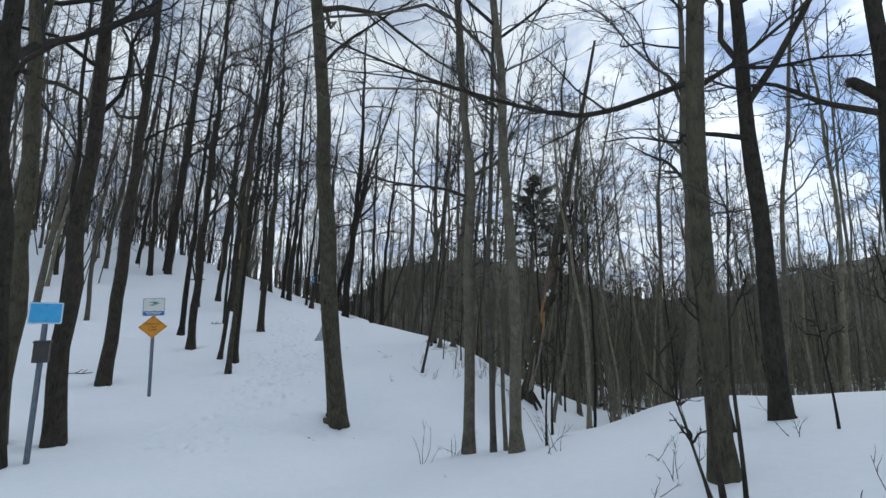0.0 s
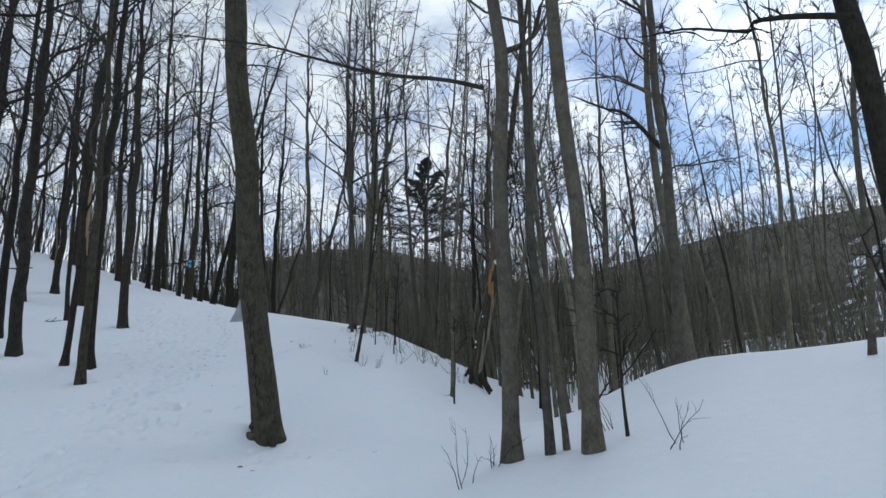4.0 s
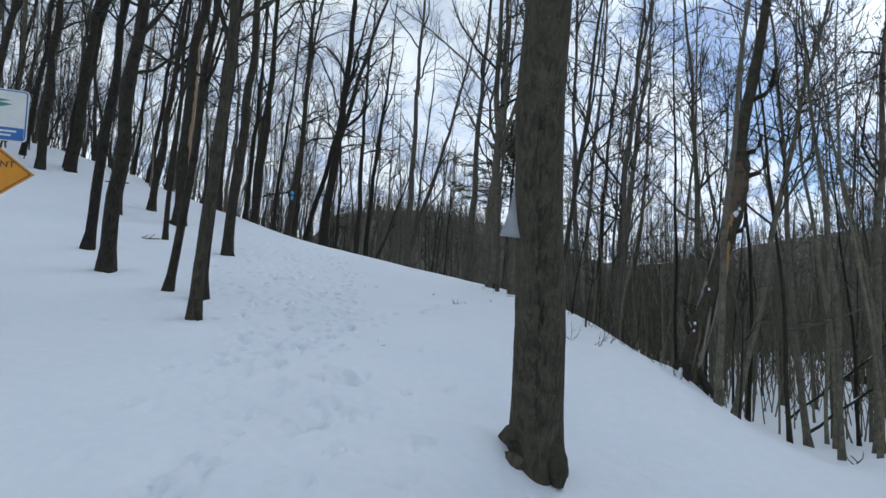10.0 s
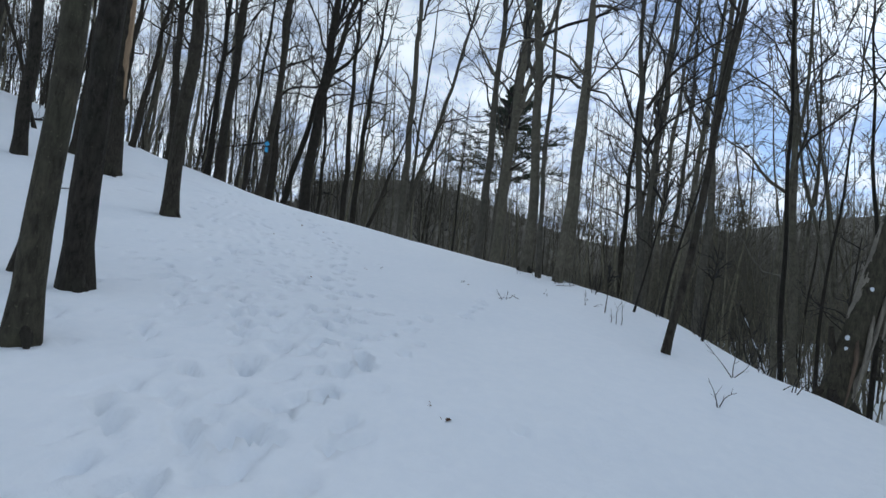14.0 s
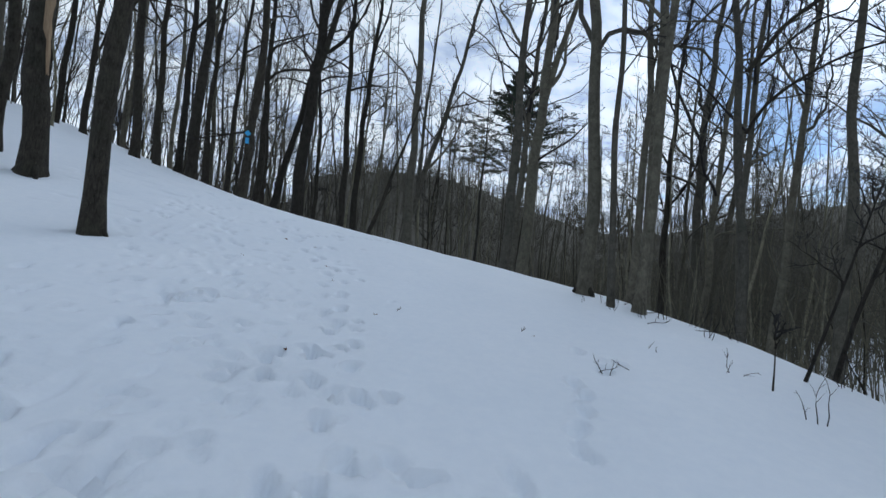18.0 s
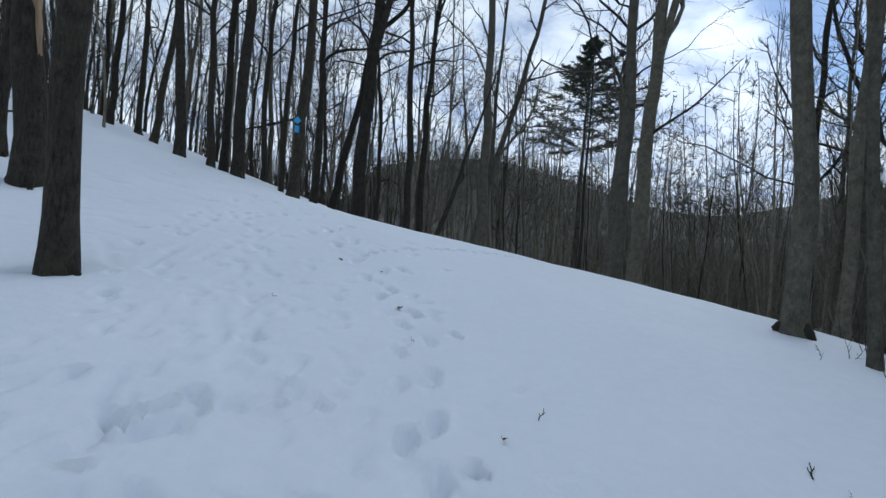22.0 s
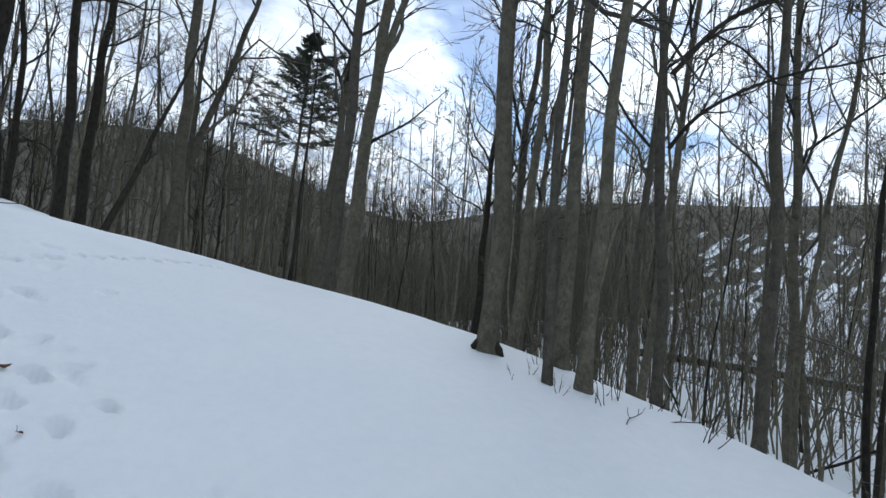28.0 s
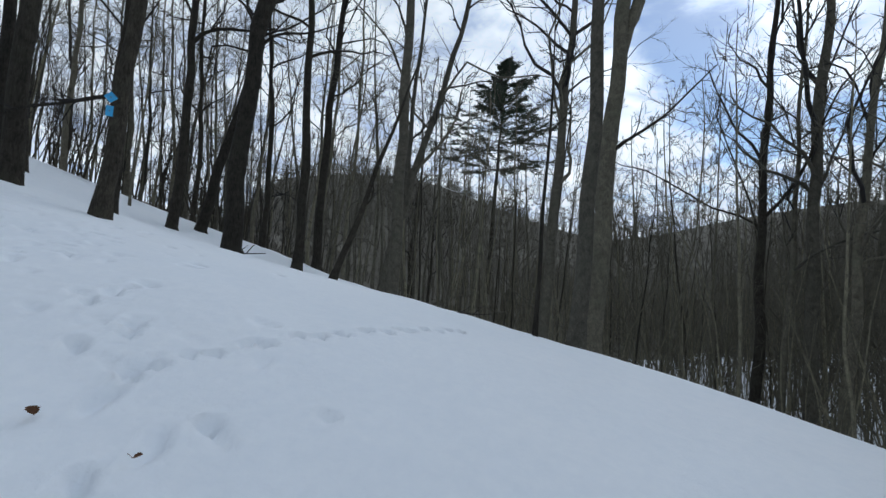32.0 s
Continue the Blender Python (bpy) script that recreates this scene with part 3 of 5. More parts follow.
tree(-6.59, 15.20, 0.084, (-0.007, -0.005), bark=OLD)
tree(-7.08, 16.54, 0.116, (0.010, -0.024), bark=BARK)
tree(-7.74, 16.86, 0.075, (0.036, 0.008))
tree(-9.48, 18.02, 0.142, (-0.019, -0.005), bark=BARK)
tree(-8.66, 22.11, 0.142, (-0.018, 0.012), bark=BARK)
tree(-11.06, 19.94, 0.111, (0.009, -0.009))
tree(-12.70, 25.69, 0.124, (0.012, 0.050))
tree(-18.37, 28.14, 0.155, (-0.001, -0.040))
tree(-18.03, 29.31, 0.190, (0.015, 0.012))
tree(-18.58, 30.03, 0.209, (-0.010, 0.017))
tree(-11.26, 24.72, 0.208, (-0.001, 0.012), bark=BARK, low=0.42, seed=3)
tree(-10.53, 22.39, 0.072, (-0.027, -0.035))
tree(-12.91, 24.04, 0.135, (-0.023, 0.005))
tree(-14.87, 27.31, 0.054, (-0.242, -0.143))
tree(-12.94, 31.80, 0.148, (-0.021, -0.023))
tree(-11.00, 30.50, 0.107, (-0.024, 0.026))
tree(-10.50, 30.20, 0.155, (-0.008, 0.014))
tree(-8.79, 29.55, 0.133, (0.008, 0.039), bark=BARK)
tree(-10.68, 34.24, 0.100, (0.007, 0.039))
tree(-8.26, 36.09, 0.265, (0.020, -0.025), fork=(6.3, (0.22, 0.02), 0.7))
tree(3.80, 18.09, 0.072, (0.196, -0.061), bark=BEECH)
tree(1.52, 15.44, 0.056, (0.073, -0.010), bark=BEECH)
tree(0.73, 8.87, 0.096, (-0.054, -0.100), bark=BEECH)
tree(1.13, 8.71, 0.053, (-0.020, -0.060), bark=BEECH)
tree(1.33, 8.71, 0.036, (-0.028, -0.050), bark=BEECH)
tree(1.46, 8.33, 0.097, (-0.048, -0.099), bark=BEECH)
tree(-8.95, 13.13, 0.168, (-0.004, -0.003))
tree(-6.50, 8.90, 0.16, (-0.048, -0.039))
tree(-7.45, 8.75, 0.16, (-0.055, -0.05), bark=OLD)
tree(-6.35, 7.62, 0.17, (-0.062, -0.058))
tree(-10.66, 13.50, 0.093, (-0.048, -0.040))
tree(-0.76, 23.10, 0.128, (0.002, 0.024), bark=BEECH)
tree(-0.80, 21.97, 0.058, (-0.012, 0.044), bark=BEECH)
tree(-0.41, 21.80, 0.085, (0.027, -0.019), bark=BEECH)
tree(0.81, 24.27, 0.086, (0.014, -0.005), bark=BEECH)
tree(1.70, 22.16, 0.082, (-0.018, 0.030), bark=BEECH)
tree(2.41, 23.01, 0.071, (0.001, -0.015), bark=BEECH)
tree(7.21, 32.44, 0.101, (0.047, -0.017), bark=BEECH)
tree(7.36, 30.77, 0.127, (0.045, -0.072), bark=BEECH)
tree(-3.70, 39.60, 0.172, (0.209, -0.053), bark=BEECH, fork=(4.2, (0.03, 0.02), 0.75))
tree(-3.41, 36.41, 0.201, (-0.005, -0.031), bark=BEECH)
tree(-5.23, 34.67, 0.100, (0.321, -0.024), cut=6.5, h=14, full=0.3)
tree(-6.43, 36.96, 0.154, (-0.011, -0.001))
tree(-5.95, 38.86, 0.161, (0.023, 0.031))
tree(1.04, 34.64, 0.176, (0.051, 0.003), bark=BEECH)
tree(-10.48, 37.70, 0.157, (0.014, 0.042))
tree(3.54, 23.58, 0.088, (0.080, -0.025), bark=BEECH)
tree(2.46, 21.14, 0.085, (0.084, 0.002), bark=BEECH)
tree(5.60, 21.77, 0.099, (-0.043, 0.031), bark=BEECH)
tree(6.28, 18.91, 0.076, (-0.052, 0.047), bark=BEECH)
tree(7.93, 18.73, 0.101, (0.026, -0.018), bark=BEECH)
tree(10.22, 19.25, 0.092, (-0.020, 0.049), bark=BEECH)
tree(5.76, 8.63, 0.044, (0.094, -0.092), bark=BEECH)
tree(-2.40, 12.36, 0.214, (-0.073, -0.201), h=21, low=0.45, bark=OLD, flare=0.24, bend=0.008, fine=True)
tree(-0.74, 28.96, 0.148, (0.022, -0.011), bark=BEECH)
tree(0.18, 30.03, 0.200, (0.024, 0.007), bark=BEECH, fork=(6.5, (0.22, -0.1), 0.7))
tree(0.15, 22.67, 0.105, (0.017, -0.001), bark=BEECH)
tree(7.75, 31.98, 0.199, (0.029, -0.022), bark=BEECH)
tree(6.93, 32.91, 0.157, (0.047, 0.003), bark=BARK, fork=(11.5, (0.08, -0.05), 0.8))
tree(6.89, 30.50, 0.133, (0.070, -0.050), bark=BEECH)
tree(6.42, 13.36, 0.138, (0.060, -0.016), bark=BEECH)
tree(4.99, 7.44, 0.132, (0.023, 0.031), bark=BARK)
tree(3.12, 5.40, 0.109, (-0.036, -0.082), bark=OLD)
tree(6.2, 6.75, 0.129, (0.028, -0.031), fork=(4.3, (0.22, -0.05), 0.6), bark=BARK)
tree(-1.81, 28.30, 0.040, (0.012, 0.0), cut=5.8, h=12, full=0.25, low=0.6, label="Thin dead pole of a tree with its top snapped off", bend=0.006)
tree(-14.90, 37.80, 0.159, (-0.040, 0.015))
tree(-19.10, 37.51, 0.136, (0.026, 0.028))
tree(-18.27, 38.09, 0.129, (0.018, 0.026))
tree(-17.26, 37.60, 0.146, (0.077, 0.067))
tree(-9.99, 39.05, 0.176, (0.153, 0.083))
tree(7.64, 14.47, 0.135, (0.038, 0.052), bark=BEECH)
tree(13.7, 9.4, 0.19, (-0.14, 0.17), fork=(6.5, (0.2, -0.1), 0.7), bark=BARK)


# ---- trees further off, in copies ----
def template(h, radius, lean, seed, low):
    r = np.random.default_rng(seed)
    thing = new("tree")
    line = trunk_line(h, lean, r, 20, 0.034)
    v, f, taper = trunk_mesh(line, radius, r, 7, 0.3)
    bark = BARK if seed % 4 == 0 else STEM if radius < 0.1 else BEECH
    skin = YOUNG if radius < 0.1 else TWIG
    link_mesh("trunk", v, f, bark, thing)
    l1, l2, l3 = crown_of(line, taper, r, 11, low, 6, 5, 0.34, 0.008)
    tagged(link_mesh("crown", *joined([tubes(l1[0], l1[1], 4), tubes(l2[0][:, ::4], l2[1][:, ::4], 3)]), skin, thing), kind="stuff")
    tagged(link_mesh("twig_spray", *tubes(l3[0][:, ::2], l3[1][:, ::2], 3), skin, thing, smooth=False), kind="stuff")
    what = "dark rough" if bark is BARK else "smooth grey"
    return tagged(thing, f"Bare {what} tree among many in the winter wood", "tree", "bare trees of the wood")


kinds = [template(h, ra, (lx, ly), 40 + i, lo) for i, (h, ra, lx, ly, lo) in enumerate((
    (18, 0.125, 0.03, 0.0, 0.24), (15, 0.09, -0.03, 0.02, 0.22), (19, 0.14, 0.02, -0.02, 0.28), (13, 0.068, 0.06, 0.0, 0.2),
    (11, 0.048, -0.05, 0.03, 0.18), (9, 0.038, 0.08, -0.04, 0.15), (17, 0.105, -0.02, -0.03, 0.3), (12, 0.056, 0.04, 0.04, 0.22)))]


def clear_of(x, y, gap):
    return all((x - a) ** 2 + (y - b) ** 2 > gap * gap for a, b in named)


far_pieces = {}


def scatter(count, area, gap, pick, ok, near=True):
    """Strews copies of the kinds; near ones are things of their own, distant ones are gathered into one wood."""
    r = np.random.default_rng(count)
    done = tries = 0
    while done < count and tries < count * 40:
        tries += 1
        x, y = r.uniform(area[0], area[1]), r.uniform(area[2], area[3])
        if not ok(x, y) or not clear_of(x, y, gap):
            continue
        s, k = r.uniform(0.8, 1.2), int(r.choice(pick))
        m = pose(x, y, ground_z(x, y), r.normal(0, 1.5), r.normal(0, 1.5), r.uniform(0, 360)) @ Matrix.Scale(s, 4)
        if near:
            copy_thing(kinds[k], m)
        else:
            far_pieces.setdefault(k, []).append(np.array(m))
        named.append((x, y))
        done += 1


def below_crest(x, y):
    return x > crest(y) + 2.2 and near_ground(np.array(x), np.array(y)) < -0.9


# the slope below the crest and the valley floor
scatter(75, (1, 20, 13, 46), 0.9, [3, 4, 4, 5, 5, 7, 7], below_crest)
scatter(11, (3.5, 13, 11, 22), 0.7, [7, 4, 7, 5], lambda x, y: near_ground(np.array(x), np.array(y)) < -1.3)
scatter(170, (6, 46, 12, 66), 0.8, [3, 4, 4, 5, 5, 7, 4, 1], lambda x, y: below_crest(x, y) and np.hypot(x + 5, y - 19) > 20, False)
scatter(45, (-18, 26, 44, 66), 1.6, [1, 3, 7, 6, 3, 4], lambda x, y: x > crest(y) + 2, False)
# up the hillside
scatter(60, (-34, -6, 22, 48), 1.9, [0, 1, 2, 6, 3, 7], lambda x, y: x < -17.5 or y > 38.5)
scatter(50, (-40, -6, 28, 56), 1.1, [3, 4, 5, 7], lambda x, y: x < -19 or y > 40, False)
scatter(60, (-50, -8, 26, 64), 1.9, [0, 1, 2, 6, 3, 7], lambda x, y: x < -30 or y > 46, False)
scatter(42, (-16, 5, 38, 55), 1.0, [3, 4, 5, 7, 7, 1], lambda x, y: x > crest(y) + 1 or y > 42)
scatter(16, (-28, -15, 8, 26), 2.2, [0, 1, 2, 6], lambda x, y: True)
# beyond the bank, and behind the start
scatter(26, (12, 22, 9, 16), 0.8, [3, 4, 5, 7, 7], below_crest)
scatter(16, (11, 28, -4, 13), 1.6, [1, 3, 3, 4, 5, 7], lambda x, y: True)
scatter(35, (18, 50, -6, 20), 1.6, [1, 3, 4, 5, 7], lambda x, y: True, False)
scatter(8, (-25, 20, -26, -6), 3.0, [0, 1, 2], lambda x, y: True)
# between the crest and the far hill
scatter(18, (-17, 1, 47, 58), 1.2, [1, 6, 3, 0], lambda x, y: True, False)
for k, places in far_pieces.items():
    for child in kinds[k].children:
        me = child.data
        v = np.empty(len(me.vertices) * 3)
        me.vertices.foreach_get("co", v)
        v = np.c_[v.reshape(-1, 3), np.ones(len(me.vertices))]
        f = np.empty(len(me.loops), int)
        me.loops.foreach_get("vertex_index", f)
        f = f.reshape(-1, 4)
        name = "distant_" + child.name.split(".")[0]
        wood = link_mesh(name, *joined([((v @ m.T)[:, :3], f) for m in places]), me.materials[0], smooth=False)
        tagged(wood, "many bare trees further off in the winter wood", "woods", kind="stuff")
for ob in kinds:
    x, y = 30 + 3 * kinds.index(ob), 40 + 2 * kinds.index(ob)
    ob.location = (x, y, ground_z(x, y))


# ---- the woods across the valley ----
def far_wood():
    r = np.random.default_rng(3)
    n = 2600
    a, d = r.uniform(-0.55, 2.1, n), r.uniform(48, 118, n)
    x, y = 3 + d * np.sin(a), 12 + d * np.cos(a)
    keep = ~((x < crest(y) + 8) & (y < 60)) & (x > -38)
    keep &= ~((a > 0.9) & (d < 88) & (r.random(n) < 0.6))
    x, y = x[keep], y[keep]
    n = len(x)
    # thickets on the rounded hill behind the pine and low on the slope to the east
    x = np.concatenate([x, r.normal(4, 17, 900), r.uniform(40, 78, 160)])
    y = np.concatenate([y, r.normal(98, 11, 900), r.uniform(-5, 50, 160)])
    keep = (x > -30) & ((y > 54) | (x > 30))
    x, y = x[keep], y[keep]
    n = len(x)
    z = terrain(x, y)
    h, ra = r.uniform(3.2, 5.8, n), r.uniform(0.05, 0.10, n)
    knoll = (np.abs(x - 4) < 30) & (np.abs(y - 98) < 22)
    h, ra = np.where(knoll, 0.6 * h, h), np.where(knoll, 0.7 * ra, ra)
    base = np.stack([x, y, z - 0.3], -1)
    tip = base + np.stack([r.normal(0, 0.04, n) * h, r.normal(0, 0.04, n) * h, h], -1)
    t = np.linspace(0, 1, 4)[None, :, None]
    line = base[:, None] * (1 - t) + tip[:, None] * t + r.normal(0, 0.12, (n, 4, 3)) * np.array([1, 1, 0])
    rad = ra[:, None] * np.linspace(1, 0.2, 4)[None]
    v1 = tubes(line, rad, 4)
    b = children(line, rad, 9, 0.12, r, 0.7, 0.22, 2, 0.3, 0.026)
    c = children(*b, 2, 0.2, r, 0.6, 0.6, 2, 0.2, 0.02)
    wood = link_mesh("far_wood", *joined([v1, tubes(*b, 3), tubes(*c, 3)]), FAR_TWIG, smooth=False)
    tagged(wood, "dense bare wood covering the hills across the valley", "woods", kind="stuff")


far_wood()


# ---- undergrowth that nobody could count ----
def undergrowth(count, area, ok, low, tall, seed, mat, stem_mat, label, kids, least):
    r = np.random.default_rng(seed)
    x, y = r.uniform(area[0], area[1], count), r.uniform(area[2], area[3], count)
    keep = ok(x, y)
    x, y = x[keep], y[keep]
    n = len(x)
    base = np.stack([x, y, terrain(x, y) - 0.1], -1)
    el, az = r.normal(1.42, 0.14, n), r.uniform(0, 6.28, n)
    d = np.stack([np.cos(az) * np.cos(el), np.sin(az) * np.cos(el), np.sin(el)], -1)
    h = r.uniform(low, tall, n)
    stems = shoots(base, d, h, 0.009 + 0.0042 * h, 5, 0.1, r, 0.09)
    twigs = children(*stems, kids, 0.2, r, 0.6, 0.34, 3, 0.2, least)
    fine = children(*twigs, 4, 0.2, r, 0.55, 0.45, 2, 0.15, least * 0.8)
    ob = link_mesh("undergrowth", *joined([tubes(twigs[0][:, ::2], twigs[1][:, ::2], 3), tubes(*fine, 3)]), mat, smooth=False)
    tagged(ob, label, "undergrowth", kind="stuff")
    ob = link_mesh("undergrowth", *tubes(*stems, 4), stem_mat, smooth=False)
    tagged(ob, label, "undergrowth", kind="stuff")


def valley(x, y):
    return (x > crest(y) + 4.5) & (near_ground(x, y) < -1.6) & (np.hypot(x - 2, y - 16) > 8.5) & ((x < 16) | (np.hypot(x + 5, y - 19) > 18)) & ((np.arctan2(x + 5, y - 19) < 0.95) | (np.sin(91.7 * x + 37.3 * y) > -0.5))


undergrowth(2500, (4, 46, 10, 66), valley, 2.5, 7.5, 71, YOUNG, STEM, "thin bare saplings crowding the snowy valley floor", 7, 0.008)
undergrowth(760, (-46, -6, 24, 60), lambda x, y: (x < -19 - 0.1 * (y - 30)) | (y > 42), 3.5, 9.0, 72, TWIG, BARK, "thin bare saplings crowding the upper hillside", 10, 0.008)


undergrowth(300, (2.5, 26, 23, 42), lambda x, y: (np.arctan2(x + 5, y - 19) < 0.95) & (x > crest(y) + 3.2) & (near_ground(x, y) < -0.9) & (np.hypot(x - 2, y - 15) > 6), 1.4, 5.0, 73, YOUNG, STEM, "thin bare saplings on the slope below the crest", 8, 0.005)


undergrowth(180, (8, 32, 21, 44), lambda x, y: valley(x, y) & (np.arctan2(x + 5, y - 19) < 0.98), 6.5, 11.0, 74, YOUNG, STEM, "tall thin saplings crowding the valley below the crest", 18, 0.009)


undergrowth(270, (5, 36, 12, 36), lambda x, y: (np.abs(np.arctan2(x + 5, y - 19) - 1.22) < 0.28) & (np.hypot(x + 5, y - 19) > 12) & (near_ground(x, y) < -1.2), 3.0, 7.5, 75, YOUNG, STEM, "thin grey-olive saplings standing in valley snow", 6, 0.005)


# ---- the broken tree below the crest ----
def curve_points(points, k):
    """Evenly spaced points on a smooth line through a few given ones."""
    p = np.array(points, float)
    s = np.linspace(0, len(p) - 1, k)
    i = np.clip(s.astype(int), 0, len(p) - 2)
    f = (s - i)[:, None]
    a, b, c, d = p[np.maximum(i - 1, 0)], p[i], p[i + 1], p[np.minimum(i + 2, len(p) - 1)]
    return 0.5 * (2 * b + (c - a) * f + (2 * a - 5 * b + 4 * c - d) * f ** 2 + (3 * b - a - 3 * c + d) * f ** 3)


def rough_stem(line, radius, sides, seed, rough=0.12):
    r = np.random.default_rng(seed)
    v, f = tubes(line[None], radius[None], sides)
    v = v.reshape(len(line), sides, 3)
    lump = 1 + r.normal(0, rough * 0.7, (len(line), sides))
    lump = (lump + np.roll(lump, 1, 1) + np.roll(lump, -1, 1)) / 3
    return (line[:, None] + (v - line[:, None]) * lump[..., None]).reshape(-1, 3), f


def clump(size, seed, flat=0.6):
    """A small lump, as of snow."""
    r = np.random.default_rng(seed)
    bm = bmesh.new()
    bmesh.ops.create_icosphere(bm, subdivisions=2, radius=size)
    for v in bm.verts:
        v.co *= 1 + r.normal(0, 0.16)
        v.co.z *= flat
    return bm


def bare_patch(thing, line, rad, lo, hi, around, span, mat, name, label, seed):
    """A ragged patch without bark, standing just proud of a trunk."""
    r = np.random.default_rng(seed)
    k, m = 26, 9
    zs = np.linspace(lo, hi, k)
    mid = around + np.cumsum(r.normal(0, 0.09, k))
    wide = span * np.sin(np.linspace(0.25, 2.95, k)) ** 0.5 * (1 + r.normal(0, 0.16, k))
    ang = mid[:, None] + wide[:, None] * np.linspace(-0.5, 0.5, m)[None]
    out = np.interp(zs, line[:, 2], rad)[:, None] * (1.05 + 0.010 * r.normal(0, 1, (k, m)) + 0.045 * np.cos(np.linspace(-1.5, 1.5, m)))
    cx, cy = (np.interp(zs, line[:, 2], line[:, c])[:, None] for c in (0, 1))
    v = np.stack([cx + out * np.cos(ang), cy + out * np.sin(ang), np.repeat(zs[:, None], m, 1) + r.normal(0, 0.02, (k, m))], -1).reshape(-1, 3)
    ids = np.arange(k * m).reshape(k, m)
    f = np.stack([ids[:-1, :-1], ids[:-1, 1:], ids[1:, 1:], ids[1:, :-1]], -1).reshape(-1, 4)
    link_mesh(name, v, f, mat, thing, label)


def broken_tree():
    thing = new("broken_tree")
    x, y = 2.90, 18.42
    z0 = ground_z(x, y)
    thing.location = (x, y, z0)
    line = curve_points([(0, 0, -0.4), (0.04, -0.02, 0.2), (0.38, -0.17, 1.75), (0.77, -0.36, 3.5), (0.97, -0.38, 4.6), (1.05, -0.31, 5.05), (1.13, -0.22, 5.7), (1.7, -0.1, 8.0), (2.2, 0, 10.5), (3.0, 0.1, 14.5)], 60)
    rad = np.interp(line[:, 2], [-0.4, 0.2, 1.0, 3.2, 3.6, 4.6, 4.95, 5.15, 6.0, 10.5, 14.5], [0.30, 0.225, 0.185, 0.165, 0.19, 0.20, 0.205, 0.150, 0.135, 0.09, 0.05])
    link_mesh("trunk", *rough_stem(line, rad, 18, 5), OLD, thing, "dark broken bark")
    bare_patch(thing, line, rad, 3.3, 4.95, -2.75, 2.5, WOOD, "torn_wood", "red-brown torn wood", 61)
    bare_patch(thing, line, rad, 2.7, 3.7, -1.75, 0.75, SPLIT, "torn_wood", "bright orange split wood", 62)
    bare_patch(thing, line, rad, 0.3, 2.75, -1.45, 0.75, PALE, "bare_strip", "pale grey wood without bark", 63)
    bare_patch(thing, line, rad, 1.5, 3.1, 2.75, 1.1, PALE, "bare_strip", "pale grey wood without bark", 64)
    # long splinters at the break
    for i, (a, h, drop, mat) in enumerate(((-1.9, 3.1, 0.5, SPLIT), (-1.6, 2.9, 0.9, SPLIT), (-1.35, 2.75, 1.5, PALE), (-1.15, 2.2, 1.9, PALE), (-1.7, 1.6, 1.3, PALE), (-2.2, 1.2, 1.0, WOOD))):
        at = np.array([np.interp(h, line[:, 2], line[:, c]) for c in range(3)]) + 0.18 * np.array([math.cos(a), math.sin(a), 0])
        foot = np.array([np.interp(h - drop, line[:, 2], line[:, c]) for c in range(3)]) + (0.22 + 0.05 * (i % 3)) * np.array([math.cos(a + 0.2), math.sin(a + 0.2), 0])
        pts = curve_points([at, at * 0.6 + foot * 0.4 + (0.015, -0.02, 0), foot], 8)
        link_mesh("splinter", *rough_stem(pts, np.interp(np.linspace(0, 1, 8), [0, 0.3, 1], [0.012, 0.034, 0.010]), 6, 70 + i, 0.3), mat, thing)
    for i, (h, dx, dy, ln) in enumerate(((4.6, 0.55, -0.5, 0.5), (5.2, 0.6, -0.4, 0.4), (6.6, 0.45, -0.4, 0.6), (7.5, 0.25, 0.1, 0.5), (3.3, 0.5, -0.5, 0.35), (0.9, -0.3, 0.25, 0.4))):
        at = np.array([np.interp(h, line[:, 2], line[:, c]) for c in range(3)])
        pts = curve_points([at, at + np.array([dx, dy, 0.25]) * ln * 1.2, at + np.array([dx * 1.2, dy, 0.9]) * ln * 1.3], 6)
        link_mesh("stub", *tubes(pts[None], np.linspace(0.07, 0.035, 6)[None], 7), BARK, thing)
    # roots that claw over the edge
    for a in (0.2, 1.4, 2.7, 4.1, 5.3):
        d = np.array([math.cos(a), math.sin(a), 0])
        pts = curve_points([np.array([0, 0, 0.35]) + 0.1 * d, np.array([0, 0, 0.02]) + 0.35 * d, np.array([0, 0, -0.35]) + 0.6 * d], 7)
        link_mesh("root", *tubes(pts[None], np.linspace(0.11, 0.04, 7)[None], 7), BARK, thing)
    tagged(thing, "broken leaning tree with torn orange wood and snow clumps", "tree")
    for i, (h, a, size) in enumerate(((1.05, -2.75, 0.025), (1.22, -2.9, 0.035), (2.0, -2.45, 0.03), (3.72, -1.9, 0.055), (3.84, -1.65, 0.035), (0.12, -2.7, 0.08))):
        at = [np.interp(h, line[:, 2], line[:, c]) for c in range(3)]
        out = np.interp(h, line[:, 2], rad) * 1.02
        s = part("snow_clump", clump(size, i, 1.3), SNOW, thing, "white snow caught on the bark", True)
        s.location = (at[0] + out * math.cos(a), at[1] + out * math.sin(a), at[2])


broken_tree()
named.append((2.90, 18.42))
peeled = axes[(-11.26, 24.72)]
bare_patch(stand[(-11.26, 24.72)], peeled[[1, 2, 0]].T, peeled[3], 1.9, 7.0, -0.1, 0.9, STRIPPED, "bare_strip", "pale orange strip without bark", 66)


